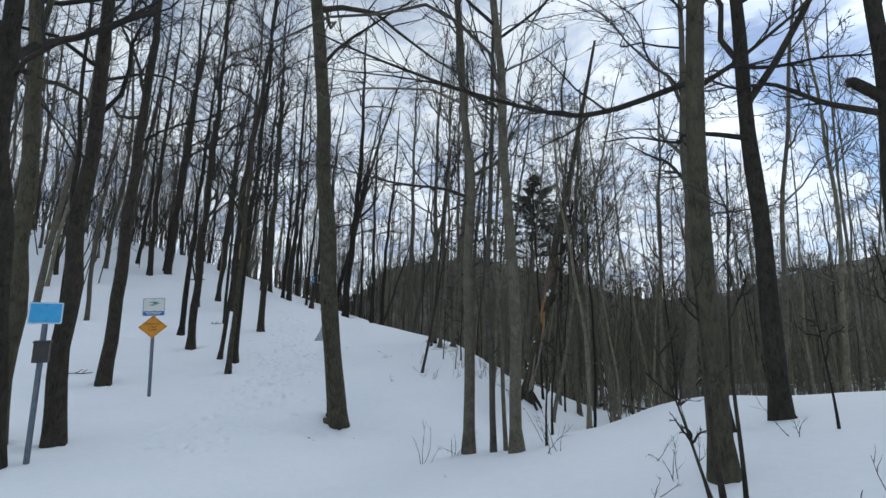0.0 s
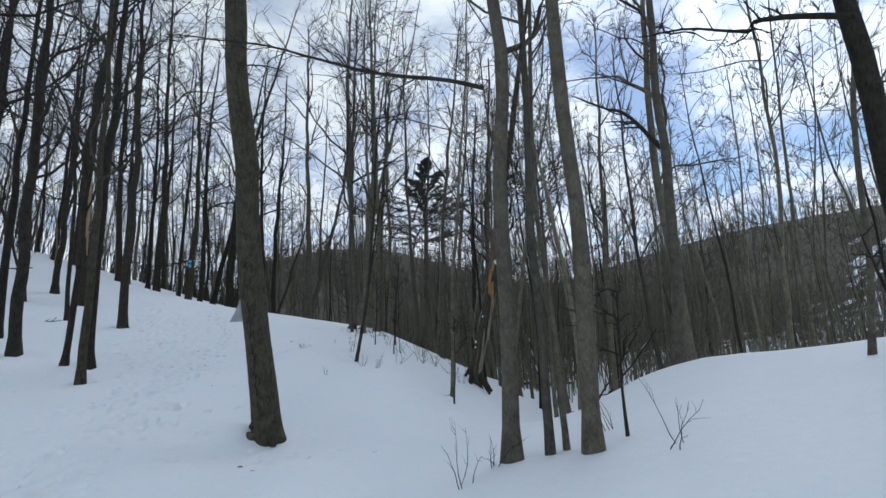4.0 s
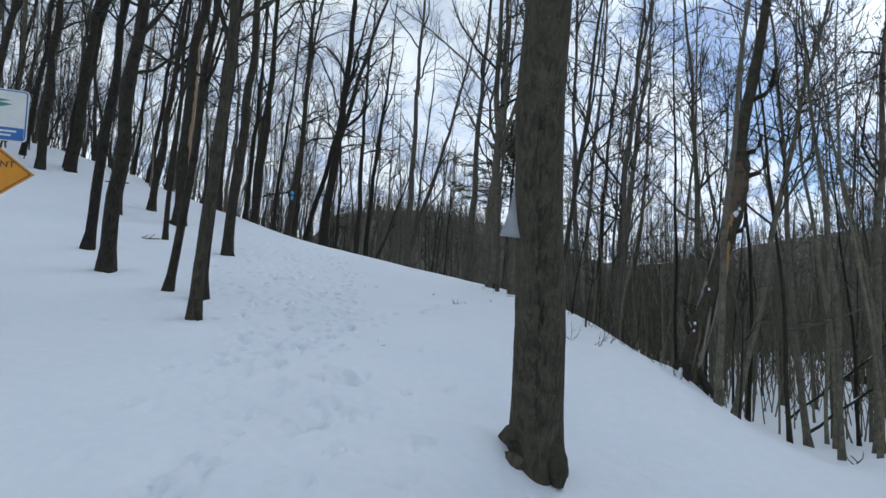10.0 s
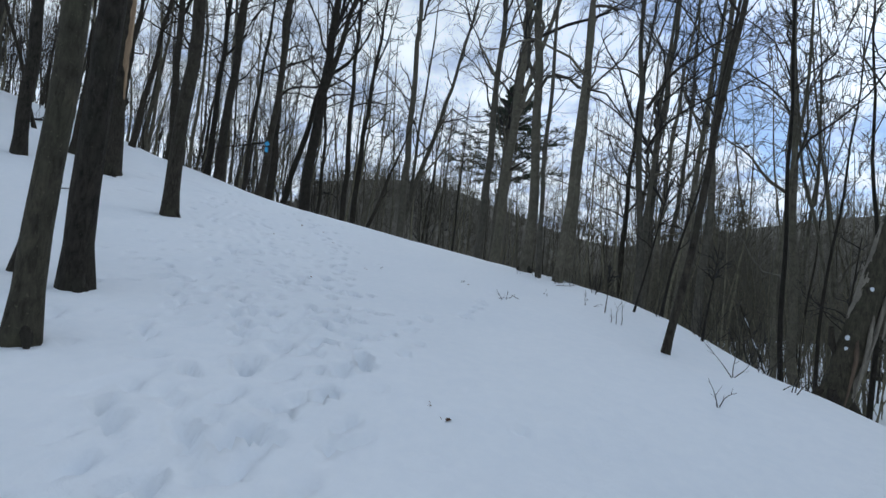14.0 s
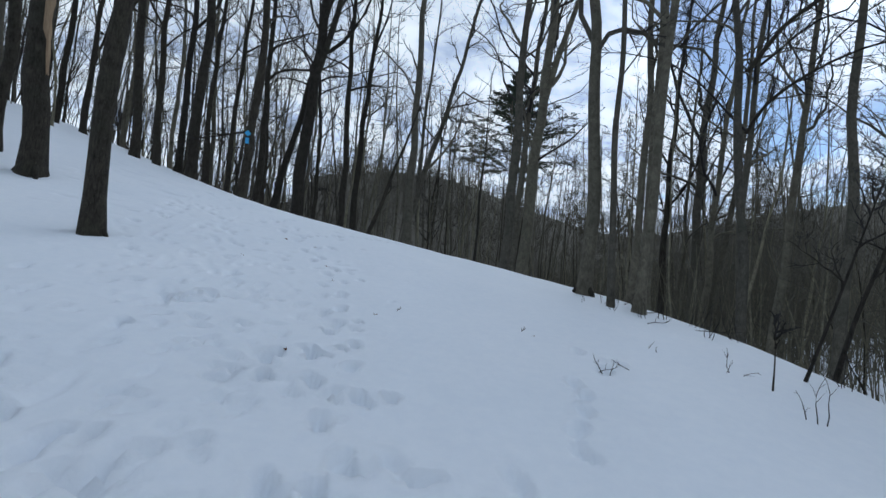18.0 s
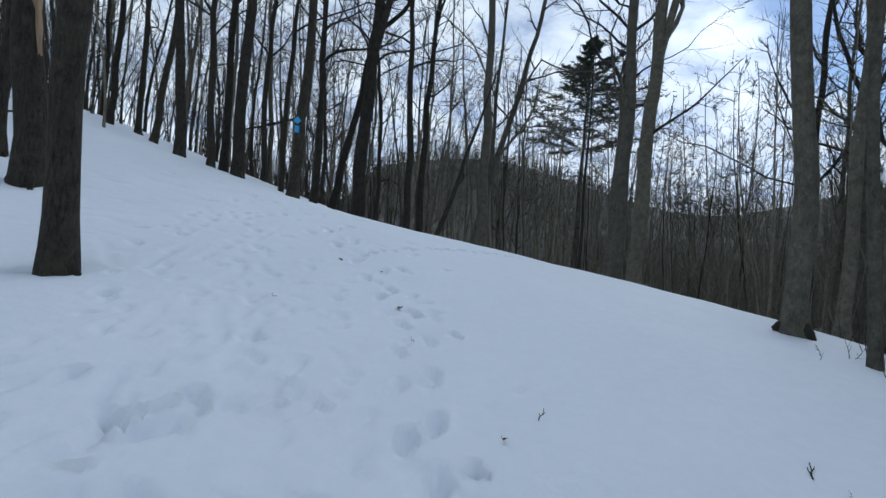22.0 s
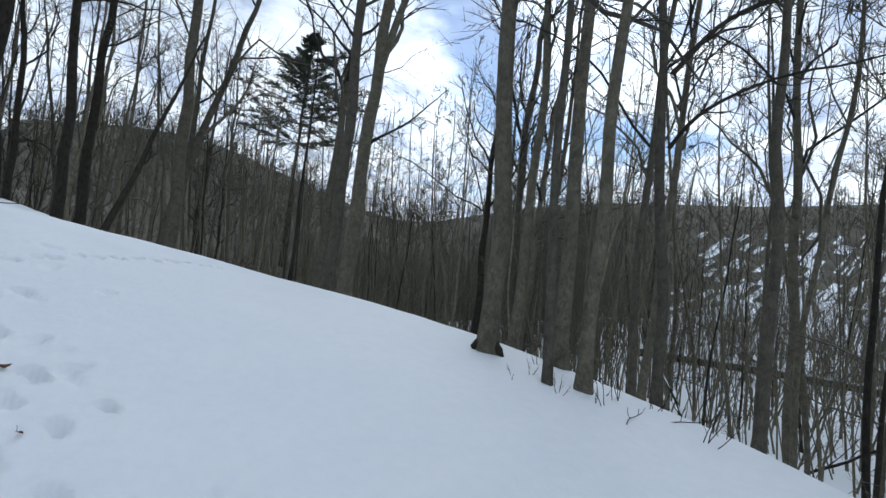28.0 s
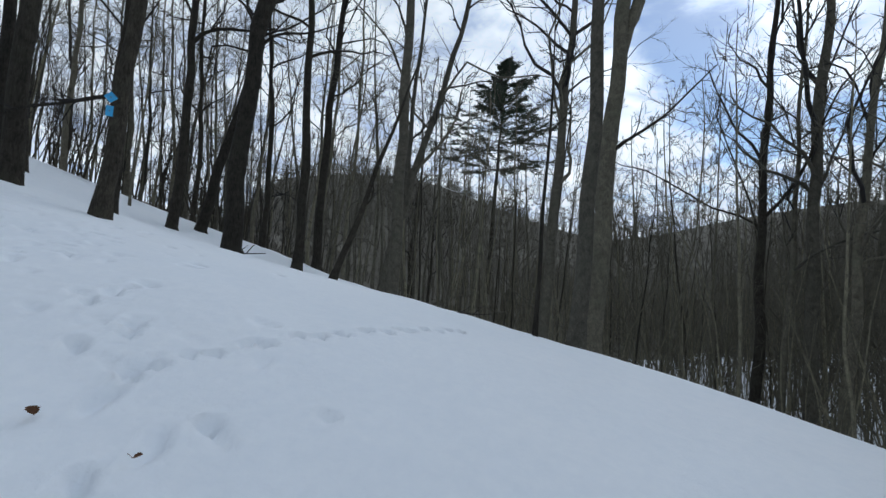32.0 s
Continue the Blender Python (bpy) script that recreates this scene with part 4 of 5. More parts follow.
# ---- the white pine across the valley ----
def white_pine(x, y, top):
    r = np.random.default_rng(12)
    thing = new("pine_tree")
    z0 = ground_z(x, y)
    h = top - z0
    thing.location = (x, y, z0)
    line = trunk_line(h, (0.03, 0.0), r, 14, 0.006)
    v, f, taper = trunk_mesh(line, 0.30, r, 9, 0.2)
    link_mesh("trunk", v, f, BARK, thing)
    # whorls of long level boughs, wide below and short towards the leaning tip
    tiers, per = 12, 6
    n = tiers * per
    tier = np.repeat(np.arange(tiers), per)
    u = tier / (tiers - 1)
    zz = h - 11.6 * (1 - u) ** 0.9 + np.repeat(r.normal(0, 0.22, tiers), per) + r.normal(0, 0.12, n) - 0.15
    start = np.stack([np.interp(zz, line[:, 2], line[:, c]) for c in range(3)], -1)
    az = np.tile(np.arange(per), tiers) * (6.283 / per) + tier * 0.75 + r.normal(0, 0.35, n)
    el = r.normal(0.10, 0.10, n) + 0.55 * u ** 2.5
    d = np.stack([np.cos(az) * np.cos(el), np.sin(az) * np.cos(el), np.sin(el)], -1)
    wide = np.interp(u, [0, 0.12, 0.3, 0.45, 0.6, 0.8, 1.0], [8.2, 10.4, 9.6, 6.6, 5.6, 3.4, 1.0])
    ln = wide * r.uniform(0.5, 1.05, n)
    boughs = shoots(start, d, ln, np.full(n, 0.05), 7, 0.16, r, 0.07)
    sprays = children(*boughs, 21, 0.2, r, 0.75, 0.26, 3, 0.12, 0.012)
    sprays[0][:, 1:, 2] -= 0.7 * (sprays[0][:, 1:, 2] - sprays[0][:, :1, 2])
    tagged(link_mesh("bough_layer", *joined([tubes(*boughs, 4), tubes(*sprays, 3)]), TWIG, thing), kind="stuff")
    # tufts of needles: short blades round the sprays
    tips = np.concatenate([sprays[0].reshape(-1, 3), boughs[0][:, 3:].reshape(-1, 3)])
    tips = tips[r.random(len(tips)) < 0.85]
    m = 10
    who = np.repeat(np.arange(len(tips)), m)
    way = r.normal(0, 1, (len(who), 3)) * np.array([1, 1, 0.3])
    way /= np.linalg.norm(way, axis=1, keepdims=True)
    way[:, 2] += 0.2
    side = np.cross(way, r.normal(0, 1, way.shape))
    side /= np.linalg.norm(side, axis=1, keepdims=True)
    lng = r.uniform(0.2, 0.42, len(who))[:, None]
    p = tips[who]
    quad = np.stack([p - side * 0.035, p + side * 0.035, p + way * lng + side * 0.015, p + way * lng - side * 0.015], 1).reshape(-1, 3)
    tagged(link_mesh("needles", quad, np.arange(len(quad)).reshape(-1, 4), NEEDLE, thing, smooth=False), kind="stuff")
    return tagged(thing, "tall dark green pine with layered boughs among bare trees", "pine tree")


white_pine(10.4, 71.7, 26.8)


# ---- signs ----
def lettering(text, size, parent, at, turn):
    cu = bpy.data.curves.new("lettering", "FONT")
    cu.body, cu.size, cu.align_x, cu.align_y, cu.extrude = text, size, "CENTER", "CENTER", 0.0015
    tmp = bpy.data.objects.new("tmp", cu)
    scene.collection.objects.link(tmp)
    me = bpy.data.meshes.new_from_object(tmp.evaluated_get(bpy.context.evaluated_depsgraph_get()))
    bpy.data.objects.remove(tmp)
    me.materials.clear()
    me.materials.append(BLACK)
    ob = new("lettering", me)
    ob.parent, ob.matrix_basis = parent, pose(*at, *turn)
    return tagged(ob, f"black lettering reading {text}")


def outline_panel(corners, thick, bevel=0.006):
    """A flat panel from its corners in x and z, with its thickness in y."""
    bm = bmesh.new()
    front = [bm.verts.new((x, -thick / 2, z)) for x, z in corners]
    back = [bm.verts.new((x, thick / 2, z)) for x, z in corners]
    bm.faces.new(front)
    bm.faces.new(back[::-1])
    for i in range(len(corners)):
        j = (i + 1) % len(corners)
        bm.faces.new((front[j], front[i], back[i], back[j]))
    bmesh.ops.recalc_face_normals(bm, faces=bm.faces[:])
    return bm


def rounded(w, h, r, k=5):
    out = []
    for cx, cz, a0 in ((w / 2 - r, h / 2 - r, 0), (-w / 2 + r, h / 2 - r, 90), (-w / 2 + r, -h / 2 + r, 180), (w / 2 - r, -h / 2 + r, 270)):
        for i in range(k + 1):
            a = radians(a0 + 90 * i / k)
            out.append((cx + r * math.cos(a), cz + r * math.sin(a)))
    return out


def channel_post(height, width=0.055):
    """A pressed steel sign post of hat-shaped section with punched holes down its face."""
    w, d, t = width / 2, 0.03, 0.004
    path = [(-w - 0.012, 0), (-w, 0), (-w * 0.6, -d), (w * 0.6, -d), (w, 0), (w + 0.012, 0)]
    bm = bmesh.new()
    rings = []
    for z in (-0.5, height):
        rings.append([bm.verts.new((x, y, z)) for x, y in path] + [bm.verts.new((x, y + t, z)) for x, y in path[::-1]])
    n = len(rings[0])
    for i in range(n):
        bm.faces.new((rings[0][i], rings[0][(i + 1) % n], rings[1][(i + 1) % n], rings[1][i]))
    bm.faces.new(rings[1])
    bmesh.ops.recalc_face_normals(bm, faces=bm.faces[:])
    return bm


def bolt(parent, at):
    bm = bmesh.new()
    bmesh.ops.create_cone(bm, cap_ends=True, segments=8, radius1=0.012, radius2=0.009, depth=0.01, matrix=pose(*at, 90, 0, 0))
    return part("bolt", bm, STEEL, parent, "small steel bolt")


def warning_sign():
    thing = new("trail_sign")
    x, y = -7.13, 12.33
    thing.location = (x, y, ground_z(x, y))
    thing.rotation_euler = (0, radians(-4.3), radians(20))
    part("post", channel_post(2.34), STEEL, thing, "grey steel channel post")
    w, h, zc = 0.325, 0.285, 1.70
    dia = part("diamond_panel", outline_panel([(0, -h), (w, 0), (0, h), (-w, 0)], 0.006), ORANGE, thing, "amber diamond warning panel")
    dia.location = (0, -0.042, zc)
    # dark border line set on the face
    for a, c in (((0, -h), (w, 0)), ((w, 0), (0, h)), ((0, h), (-w, 0)), ((-w, 0), (0, -h))):
        k0, k1 = 0.93, 0.895
        part("border_line", outline_panel([(a[0] * k0, a[1] * k0), (c[0] * k0, c[1] * k0), (c[0] * k1, c[1] * k1), (a[0] * k1, a[1] * k1)], 0.002), BLACK, dia).location = (0, -0.0045, 0)
    for text, z, s in (("DISMOUNT", 0.07, 0.074), ("STEEP", -0.005, 0.074), ("SLOPE", -0.08, 0.074)):
        lettering(text, s, dia, (0, -0.0045, z), (90, 0, 0))
    for z in (0.21, -0.21):
        bolt(dia, (0, -0.008, z))
    rect = part("notice_panel", outline_panel(rounded(0.50, 0.45, 0.03), 0.006), WHITE, thing, "off-white notice panel with a blue foot band")
    rect.location = (0, -0.042, 2.20)
    part("blue_band", outline_panel(rounded(0.46, 0.105, 0.01), 0.002), BLUE, rect).location = (0, -0.0045, -0.16)
    for z, s in ((-0.14, 0.36), (-0.175, 0.29)):
        part("text_bar", outline_panel(rounded(s, 0.016, 0.004), 0.002), WHITE, rect).location = (0, -0.0062, z)
    for xx, zz, s, q in ((0.0, 0.12, 0.26, 0.02), (0.05, 0.085, 0.18, 0.022), (-0.03, 0.05, 0.2, 0.018)):
        part("emblem", outline_panel([(xx - s / 2, zz), (xx, zz - q), (xx + s / 2, zz + 0.01), (xx, zz + q)], 0.002), GREEN, rect).location = (0, -0.0045, 0)
    edge = rounded(0.485, 0.435, 0.025)
    inner = rounded(0.465, 0.415, 0.02)
    bm = bmesh.new()
    vo, vi = [bm.verts.new((a, -0.0045, c)) for a, c in edge], [bm.verts.new((a, -0.0045, c)) for a, c in inner]
    for i in range(len(vo)):
        j = (i + 1) % len(vo)
        bm.faces.new((vo[i], vi[i], vi[j], vo[j]))
    part("border_line", bm, BLUE, rect)
    for z in (0.19, -0.09):
        bolt(rect, (0, -0.008, z))
    tagged(thing, "amber dismount warning sign and notice on steel post", "sign")


def blue_sign():
    thing = new("trail_sign")
    x, y = -6.00, 7.85
    thing.location = (x, y, ground_z(x, y))
    thing.rotation_euler = (0, radians(-2.5), radians(30))
    part("post", channel_post(2.3), STEEL, thing, "dark steel channel post")
    p = part("blue_panel", outline_panel(rounded(0.44, 0.34, 0.02), 0.006), CYAN, thing, "light blue panel with plain face")
    p.location = (0, -0.042, 2.28)
    bm = bmesh.new()
    eo, ei = rounded(0.43, 0.33, 0.02), rounded(0.405, 0.305, 0.015)
    vo, vi = [bm.verts.new((a, -0.0045, c)) for a, c in eo], [bm.verts.new((a, -0.0045, c)) for a, c in ei]
    for i in range(len(vo)):
        j = (i + 1) % len(vo)
        bm.faces.new((vo[i], vi[i], vi[j], vo[j]))
    part("border_line", bm, WHITE, p)
    for z in (0.12, -0.12):
        bolt(p, (0, -0.008, z))
    b = part("box", box(0.20, 0.12, 0.30, (0.02, -0.09, 1.66), (0, 0, 0), 0.012), BLACK, thing, "small black box on the post")
    part("lid", box(0.22, 0.14, 0.03, (0.02, -0.09, 1.83), (8, 0, 0), 0.008), BLACK, b)
    tagged(thing, "light blue trail sign and black box on a steel post", "sign")


warning_sign()
blue_sign()


# ---- the bent metal sheet on the big trunk ----
def tree_sheet():
    bm = bmesh.new()
    rows, cols = 9, 7
    grid = []
    for i in range(rows):
        v = i / (rows - 1)
        line = []
        for j in range(cols):
            u = j / (cols - 1)
            wide = 0.13 + 0.24 * (1 - v) ** 1.6
            line.append(bm.verts.new(((u - 1) * wide, 0.05 * (1 - u) ** 2 - 0.05 * (1 - v) * (1 - u), -0.38 + 0.64 * v)))
        grid.append(line)
    for i in range(rows - 1):
        for j in range(cols - 1):
            bm.faces.new((grid[i][j], grid[i][j + 1], grid[i + 1][j + 1], grid[i + 1][j]))
    bmesh.ops.solidify(bm, geom=bm.faces[:], thickness=0.004)
    thing = new("metal_sign")
    thing.location = (-2.65, 12.0, 1.42)
    thing.rotation_euler = (radians(-6), radians(-2), radians(27))
    part("sheet", bm, GREY_SHEET, thing, "", True)
    for z in (-0.2, 0.15):
        bolt(thing, (-0.02, -0.012, z))
    tagged(thing, "bent grey metal sign nailed to a big trunk", "sign")


tree_sheet()


def bark_seam(x, y, turn, lo, hi):
    """An old seam of lifted, cracked bark up a trunk."""
    r = np.random.default_rng(77)
    thing = stand[(x, y)]
    axis = axes[(x, y)]
    zz = lo
    while zz < hi:
        size = r.uniform(0.05, 0.16)
        c = [np.interp(zz, axis[0], axis[k]) for k in (1, 2, 3)]
        a = turn + r.normal(0, 0.15)
        bm = bmesh.new()
        bmesh.ops.create_icosphere(bm, subdivisions=2, radius=1.0)
        for v in bm.verts:
            v.co *= 1 + r.normal(0, 0.2)
        bmesh.ops.transform(bm, verts=bm.verts[:], matrix=pose(c[0] + 1.005 * c[2] * math.cos(a), c[1] + 1.005 * c[2] * math.sin(a), zz, 0, 0, math.degrees(a)) @ Matrix.Diagonal((0.014, r.uniform(0.006, 0.017), size * 0.75, 1)))
        part("bark_scar", bm, CRACK, thing, "dark cracked bark scar")
        zz += size * r.uniform(0.35, 1.0)


bark_seam(-2.40, 12.36, -1.88, 0.35, 2.9)


def foot_root(x, y, a, size, reach, mat):
    """One root foot that spreads from a trunk and dips into the snow."""
    way = np.array([math.cos(a), math.sin(a), 0])
    pts = curve_points([0.45 * size * way + (0, 0, 2.6 * size), 0.78 * size * way + (0, 0, 1.25 * size), (0.6 + 0.5 * reach) * size * way + (0, 0, 0.35 * size), reach * size * way + (0, 0, -0.5 * size)], 9)
    v, f = rough_stem(pts, size * np.interp(np.linspace(0, 1, 9), [0, 0.35, 0.7, 1], [0.34, 0.48, 0.42, 0.2]), 10, int(size * 1000), 0.08)
    link_mesh("root", v, f, mat, stand[(x, y)])


foot_root(-2.40, 12.36, 2.75, 0.214, 1.55, OLD)
foot_root(-2.40, 12.36, -2.5, 0.214, 1.35, OLD)
foot_root(-2.40, 12.36, -1.1, 0.214, 1.4, OLD)
foot_root(-0.76, 23.10, 2.7, 0.128, 1.6, BARK)
foot_root(-0.76, 23.10, -1.2, 0.128, 1.8, BARK)
foot_root(0.15, 22.67, 2.6, 0.105, 1.8, BARK)
foot_root(-6.59, 15.20, -0.8, 0.077, 1.9, BARK)
foot_root(-7.08, 16.54, -0.9, 0.116, 1.6, BARK)


# ---- blue trail markers ----
def marker(at, turn, corners, label):
    thing = new("trail_marker")
    thing.matrix_basis = pose(*at, 0, 0, turn)
    part("plate", outline_panel(corners, 0.005), CYAN, thing)
    bolt(thing, (0, -0.006, 0))
    return tagged(thing, label, "trail marker", "blue markers on a trunk")


for dz, corners in ((1.91, [(0, -0.095), (0.095, 0), (0, 0.095), (-0.095, 0)]), (1.69, [(-0.05, -0.085), (0.05, -0.085), (0.05, 0.085), (-0.05, 0.085)])):
    marker((-8.72, 29.34, ground_z(-8.79, 29.55) + dz), 22, corners, "Light blue trail marker nailed to a tree trunk")


# ---- undergrowth ----
def sapling(x, y, h, radius, lean=(0, 0), full=1.0, seed=0):
    return tree(x, y, radius, lean, h=h, low=0.4, bark=BARK, label="Thin bare sapling rising out of the snow", full=full, seed=seed, bend=0.03)


for x, y, h, ra, lx, ly in ((2.70, 4.58, 2.0, 0.027, -0.05, 0.04), (2.88, 4.60, 3.2, 0.018, 0.02, 0.0), (2.62, 4.55, 1.5, 0.014, -0.28, 0.1), (2.56, 4.48, 0.9, 0.009, -0.2, 0.1), (4.09, 6.96, 1.5, 0.03, -0.12, 0.1),
                            (4.86, 6.23, 1.6, 0.016, -0.05, 0.02), (4.7, 4.95, 1.9, 0.02, -0.08, 0.05)):
    sapling(x, y, h, ra, (lx, ly), 0.3)
for x, y, h, ra, lx, ly in ((1.95, 8.47, 1.8, 0.02, 0.02, 0.0), (2.31, 9.95, 2.6, 0.025, 0.05, 0.02), (0.53, 19.37, 2.8, 0.028, 0.02, -0.30), (-0.14, 19.07, 2.2, 0.018, 0.02, -0.34), (0.35, 18.05, 1.4, 0.018, 0.05, -0.1),
                            (-0.8, 18.76, 0.8, 0.008, 0.1, 0.1), (1.41, 14.8, 2.0, 0.02, 0.05, 0.0), (3.1, 18.6, 3.0, 0.03, 0.15, 0.0)):
    sapling(x, y, h, ra, (lx, ly))
tree(-0.78, 17.18, 0.048, (0.124, -0.052), h=11, low=0.2, bark=BARK, fork=(1.6, (0.14, 0.05), 0.7), bend=0.03, label="Slender forked tree leaning out over the crest")


def shrub(x, y, stems, h, seed, spread=0.5):
    """A leafless bush: thin stems from one root with side twigs."""
    r = np.random.default_rng(seed)
    thing = new("shrub")
    thing.location = (x, y, ground_z(x, y) - 0.04)
    az, el = r.uniform(0, 6.28, stems), r.uniform(0.75, 1.45, stems)
    d = np.stack([np.cos(az) * np.cos(el), np.sin(az) * np.cos(el), np.sin(el)], -1)
    st = np.stack([r.normal(0, 0.05, stems), r.normal(0, 0.05, stems), np.zeros(stems)], -1)
    l1 = shoots(st, d, h * r.uniform(0.5, 1.1, stems), np.full(stems, 0.0055), 6, 0.1, r, 0.16)
    l2 = children(*l1, 3, 0.3, r, spread, 0.4, 4, 0.1, 0.0028)
    for i in range(stems):
        link_mesh("stem", *tubes(l1[0][i:i + 1], l1[1][i:i + 1], 5), TWIG, thing)
    tagged(link_mesh("twig_spray", *tubes(*l2, 3), TWIG, thing, smooth=False), kind="stuff")
    return tagged(thing, "Low leafless shrub with thin twigs in the snow", "shrub", "shrubs in the snow")


for i, (x, y, n, h) in enumerate(((2.81, 6.22, 2, 0.5), (2.67, 5.56, 3, 0.5), (0.53, 8.81, 5, 0.6), (0.08, 8.33, 4, 0.65), (3.1, 5.9, 2, 0.5), (3.31, 3.52, 4, 0.5),
                                  (2.3, 5.1, 2, 0.5), (4.4, 6.2, 3, 0.6), (-0.2, 21.6, 5, 0.5), (-0.3, 22.6, 4, 0.5), (-0.95, 21.75, 3, 0.35), (-0.55, 21.45, 4, 0.4), (0.15, 21.3, 4, 0.5), (-0.75, 22.95, 3, 0.35), (0.35, 20.7, 4, 0.6), (-0.1, 20.6, 4, 0.5), (0.1, 23.3, 4, 0.6),
                                  (0.6, 18.4, 8, 1.0), (1.2, 18.2, 9, 1.1), (1.7, 18.7, 9, 1.0), (2.2, 18.3, 7, 0.8), (2.4, 17.9, 6, 0.7), (1.4, 19.2, 7, 0.9), (0.3, 19.0, 4, 0.7), (-0.3, 15.9, 4, 0.5), (-0.6, 16.3, 3, 0.5), (0.4, 17.0, 4, 0.6),
                                  (-0.9, 18.2, 3, 0.45), (2.0, 9.0, 4, 0.9), (-9.4, 12.3, 3, 0.6), (-16.0, 29.2, 4, 1.4), (-2.42, 19.0, 2, 0.22), (-1.19, 22.16, 2, 0.2), (-0.89, 22.3, 2, 0.28), (-1.5, 15.3, 2, 0.35), (-0.93, 19.1, 3, 0.3), (-1.46, 19.75, 2, 0.15), (1.9, 7.6, 4, 0.7))):
    shrub(x, y, n, h, 100 + i)


def fallen_stick(x, y, length, turn, radius, seed, forks=2):
    r = np.random.default_rng(seed)
    thing = new("fallen_branch")
    thing.location, thing.rotation_euler = (x, y, ground_z(x, y) + radius * 0.4), (0, 0, radians(turn))
    line = curve_points([(-length / 2, 0, 0), (-length / 6, 0.04 * length, 0.015), (length / 5, -0.03 * length, 0.02), (length / 2, 0.02 * length, 0.05)], 9)
    link_mesh("stem", *tubes(line[None], np.linspace(radius, radius * 0.5, 9)[None], 6), TWIG, thing)
    for i in range(forks):
        at = line[3 + 2 * i]
        pts = curve_points([at, at + np.array([0.1, 0.08 * (-1) ** i, 0.07]) * length, at + np.array([0.2, 0.1 * (-1) ** i, 0.16]) * length], 5)
        link_mesh("fork", *tubes(pts[None], np.linspace(radius * 0.7, radius * 0.3, 5)[None], 5), TWIG, thing)
    return tagged(thing, "Dark fallen branch lying on the snow", "branch", "fallen branches")


for i, (x, y, ln, turn, ra) in enumerate(((-2.34, 18.98, 0.30, 30, 0.004), (-2.15, 19.12, 0.26, 100, 0.004), (-2.82, 20.18, 0.14, 60, 0.006), (-7.34, 32.84, 1.3, -20, 0.02),
                                          (-10.9, 22.0, 0.8, 10, 0.018), (-4.28, 20.59, 0.10, 60, 0.004), (-2.4, 30.6, 1.1, -30, 0.015),
                                          (-15.9, 29.0, 0.9, 5, 0.05), (-10.3, 13.9, 0.7, 15, 0.02), (-0.5, 21.1, 0.5, 20, 0.006), (3.4, 4.0, 0.6, 25, 0.007), (4.7, 14.9, 0.8, 15, 0.02), (5.2, 14.4, 0.5, -20, 0.015), (4.1, 15.6, 1.0, 50, 0.015), (-0.15, 21.9, 0.7, 40, 0.008), (0.2, 20.9, 0.8, -15, 0.007))):
    fallen_stick(x, y, ln, turn, ra, 300 + i)


def leaning_pole(x, y, length, tilt, turn, radius, seed):
    """A dead stem that has tipped over, snow along its upper side."""
    r = np.random.default_rng(seed)
    thing = new("leaning_trunk")
    thing.location = (x, y, ground_z(x, y))
    w = np.array([math.cos(turn) * math.cos(tilt), math.sin(turn) * math.cos(tilt), math.sin(tilt)])
    line = np.linspace(-0.2, length, 16)[:, None] * w + np.cumsum(r.normal(0, 0.018, (16, 3)), 0)
    rad = np.linspace(radius, radius * 0.45, 16)
    link_mesh("stem", *rough_stem(line, rad, 8, seed), BARK, thing)
    for i in range(2, 13, 3):
        seg = line[i:i + 3] + np.array([0, 0, 1.0]) * rad[i] * 0.8
        link_mesh("snow_strip", *rough_stem(curve_points(seg, 7), rad[i] * np.array([0.1, 0.5, 0.7, 0.75, 0.7, 0.5, 0.1]), 6, seed + i, 0.2), SNOW, thing, "snow lying along the stem")
    l2 = children(line[None], rad[None], 10, 0.3, r, 0.7, 0.2, 4, 0.3, 0.005)
    tagged(link_mesh("twig_spray", *tubes(*l2, 3), TWIG, thing, smooth=False), kind="stuff")
    return tagged(thing, "Dead leaning stem with snow along it in the valley", "dead trunk", "leaning dead stems")


for i, (x, y, ln, tilt, turn, ra) in enumerate(((8.5, 21.5, 4.5, 0.8, -1.3, 0.045), (9.8, 23.6, 5.0, 0.65, -1.6, 0.04), (7.6, 24.2, 4.0, 0.95, 1.4, 0.04))):
    leaning_pole(x, y, ln, tilt, turn, ra, 850 + i)


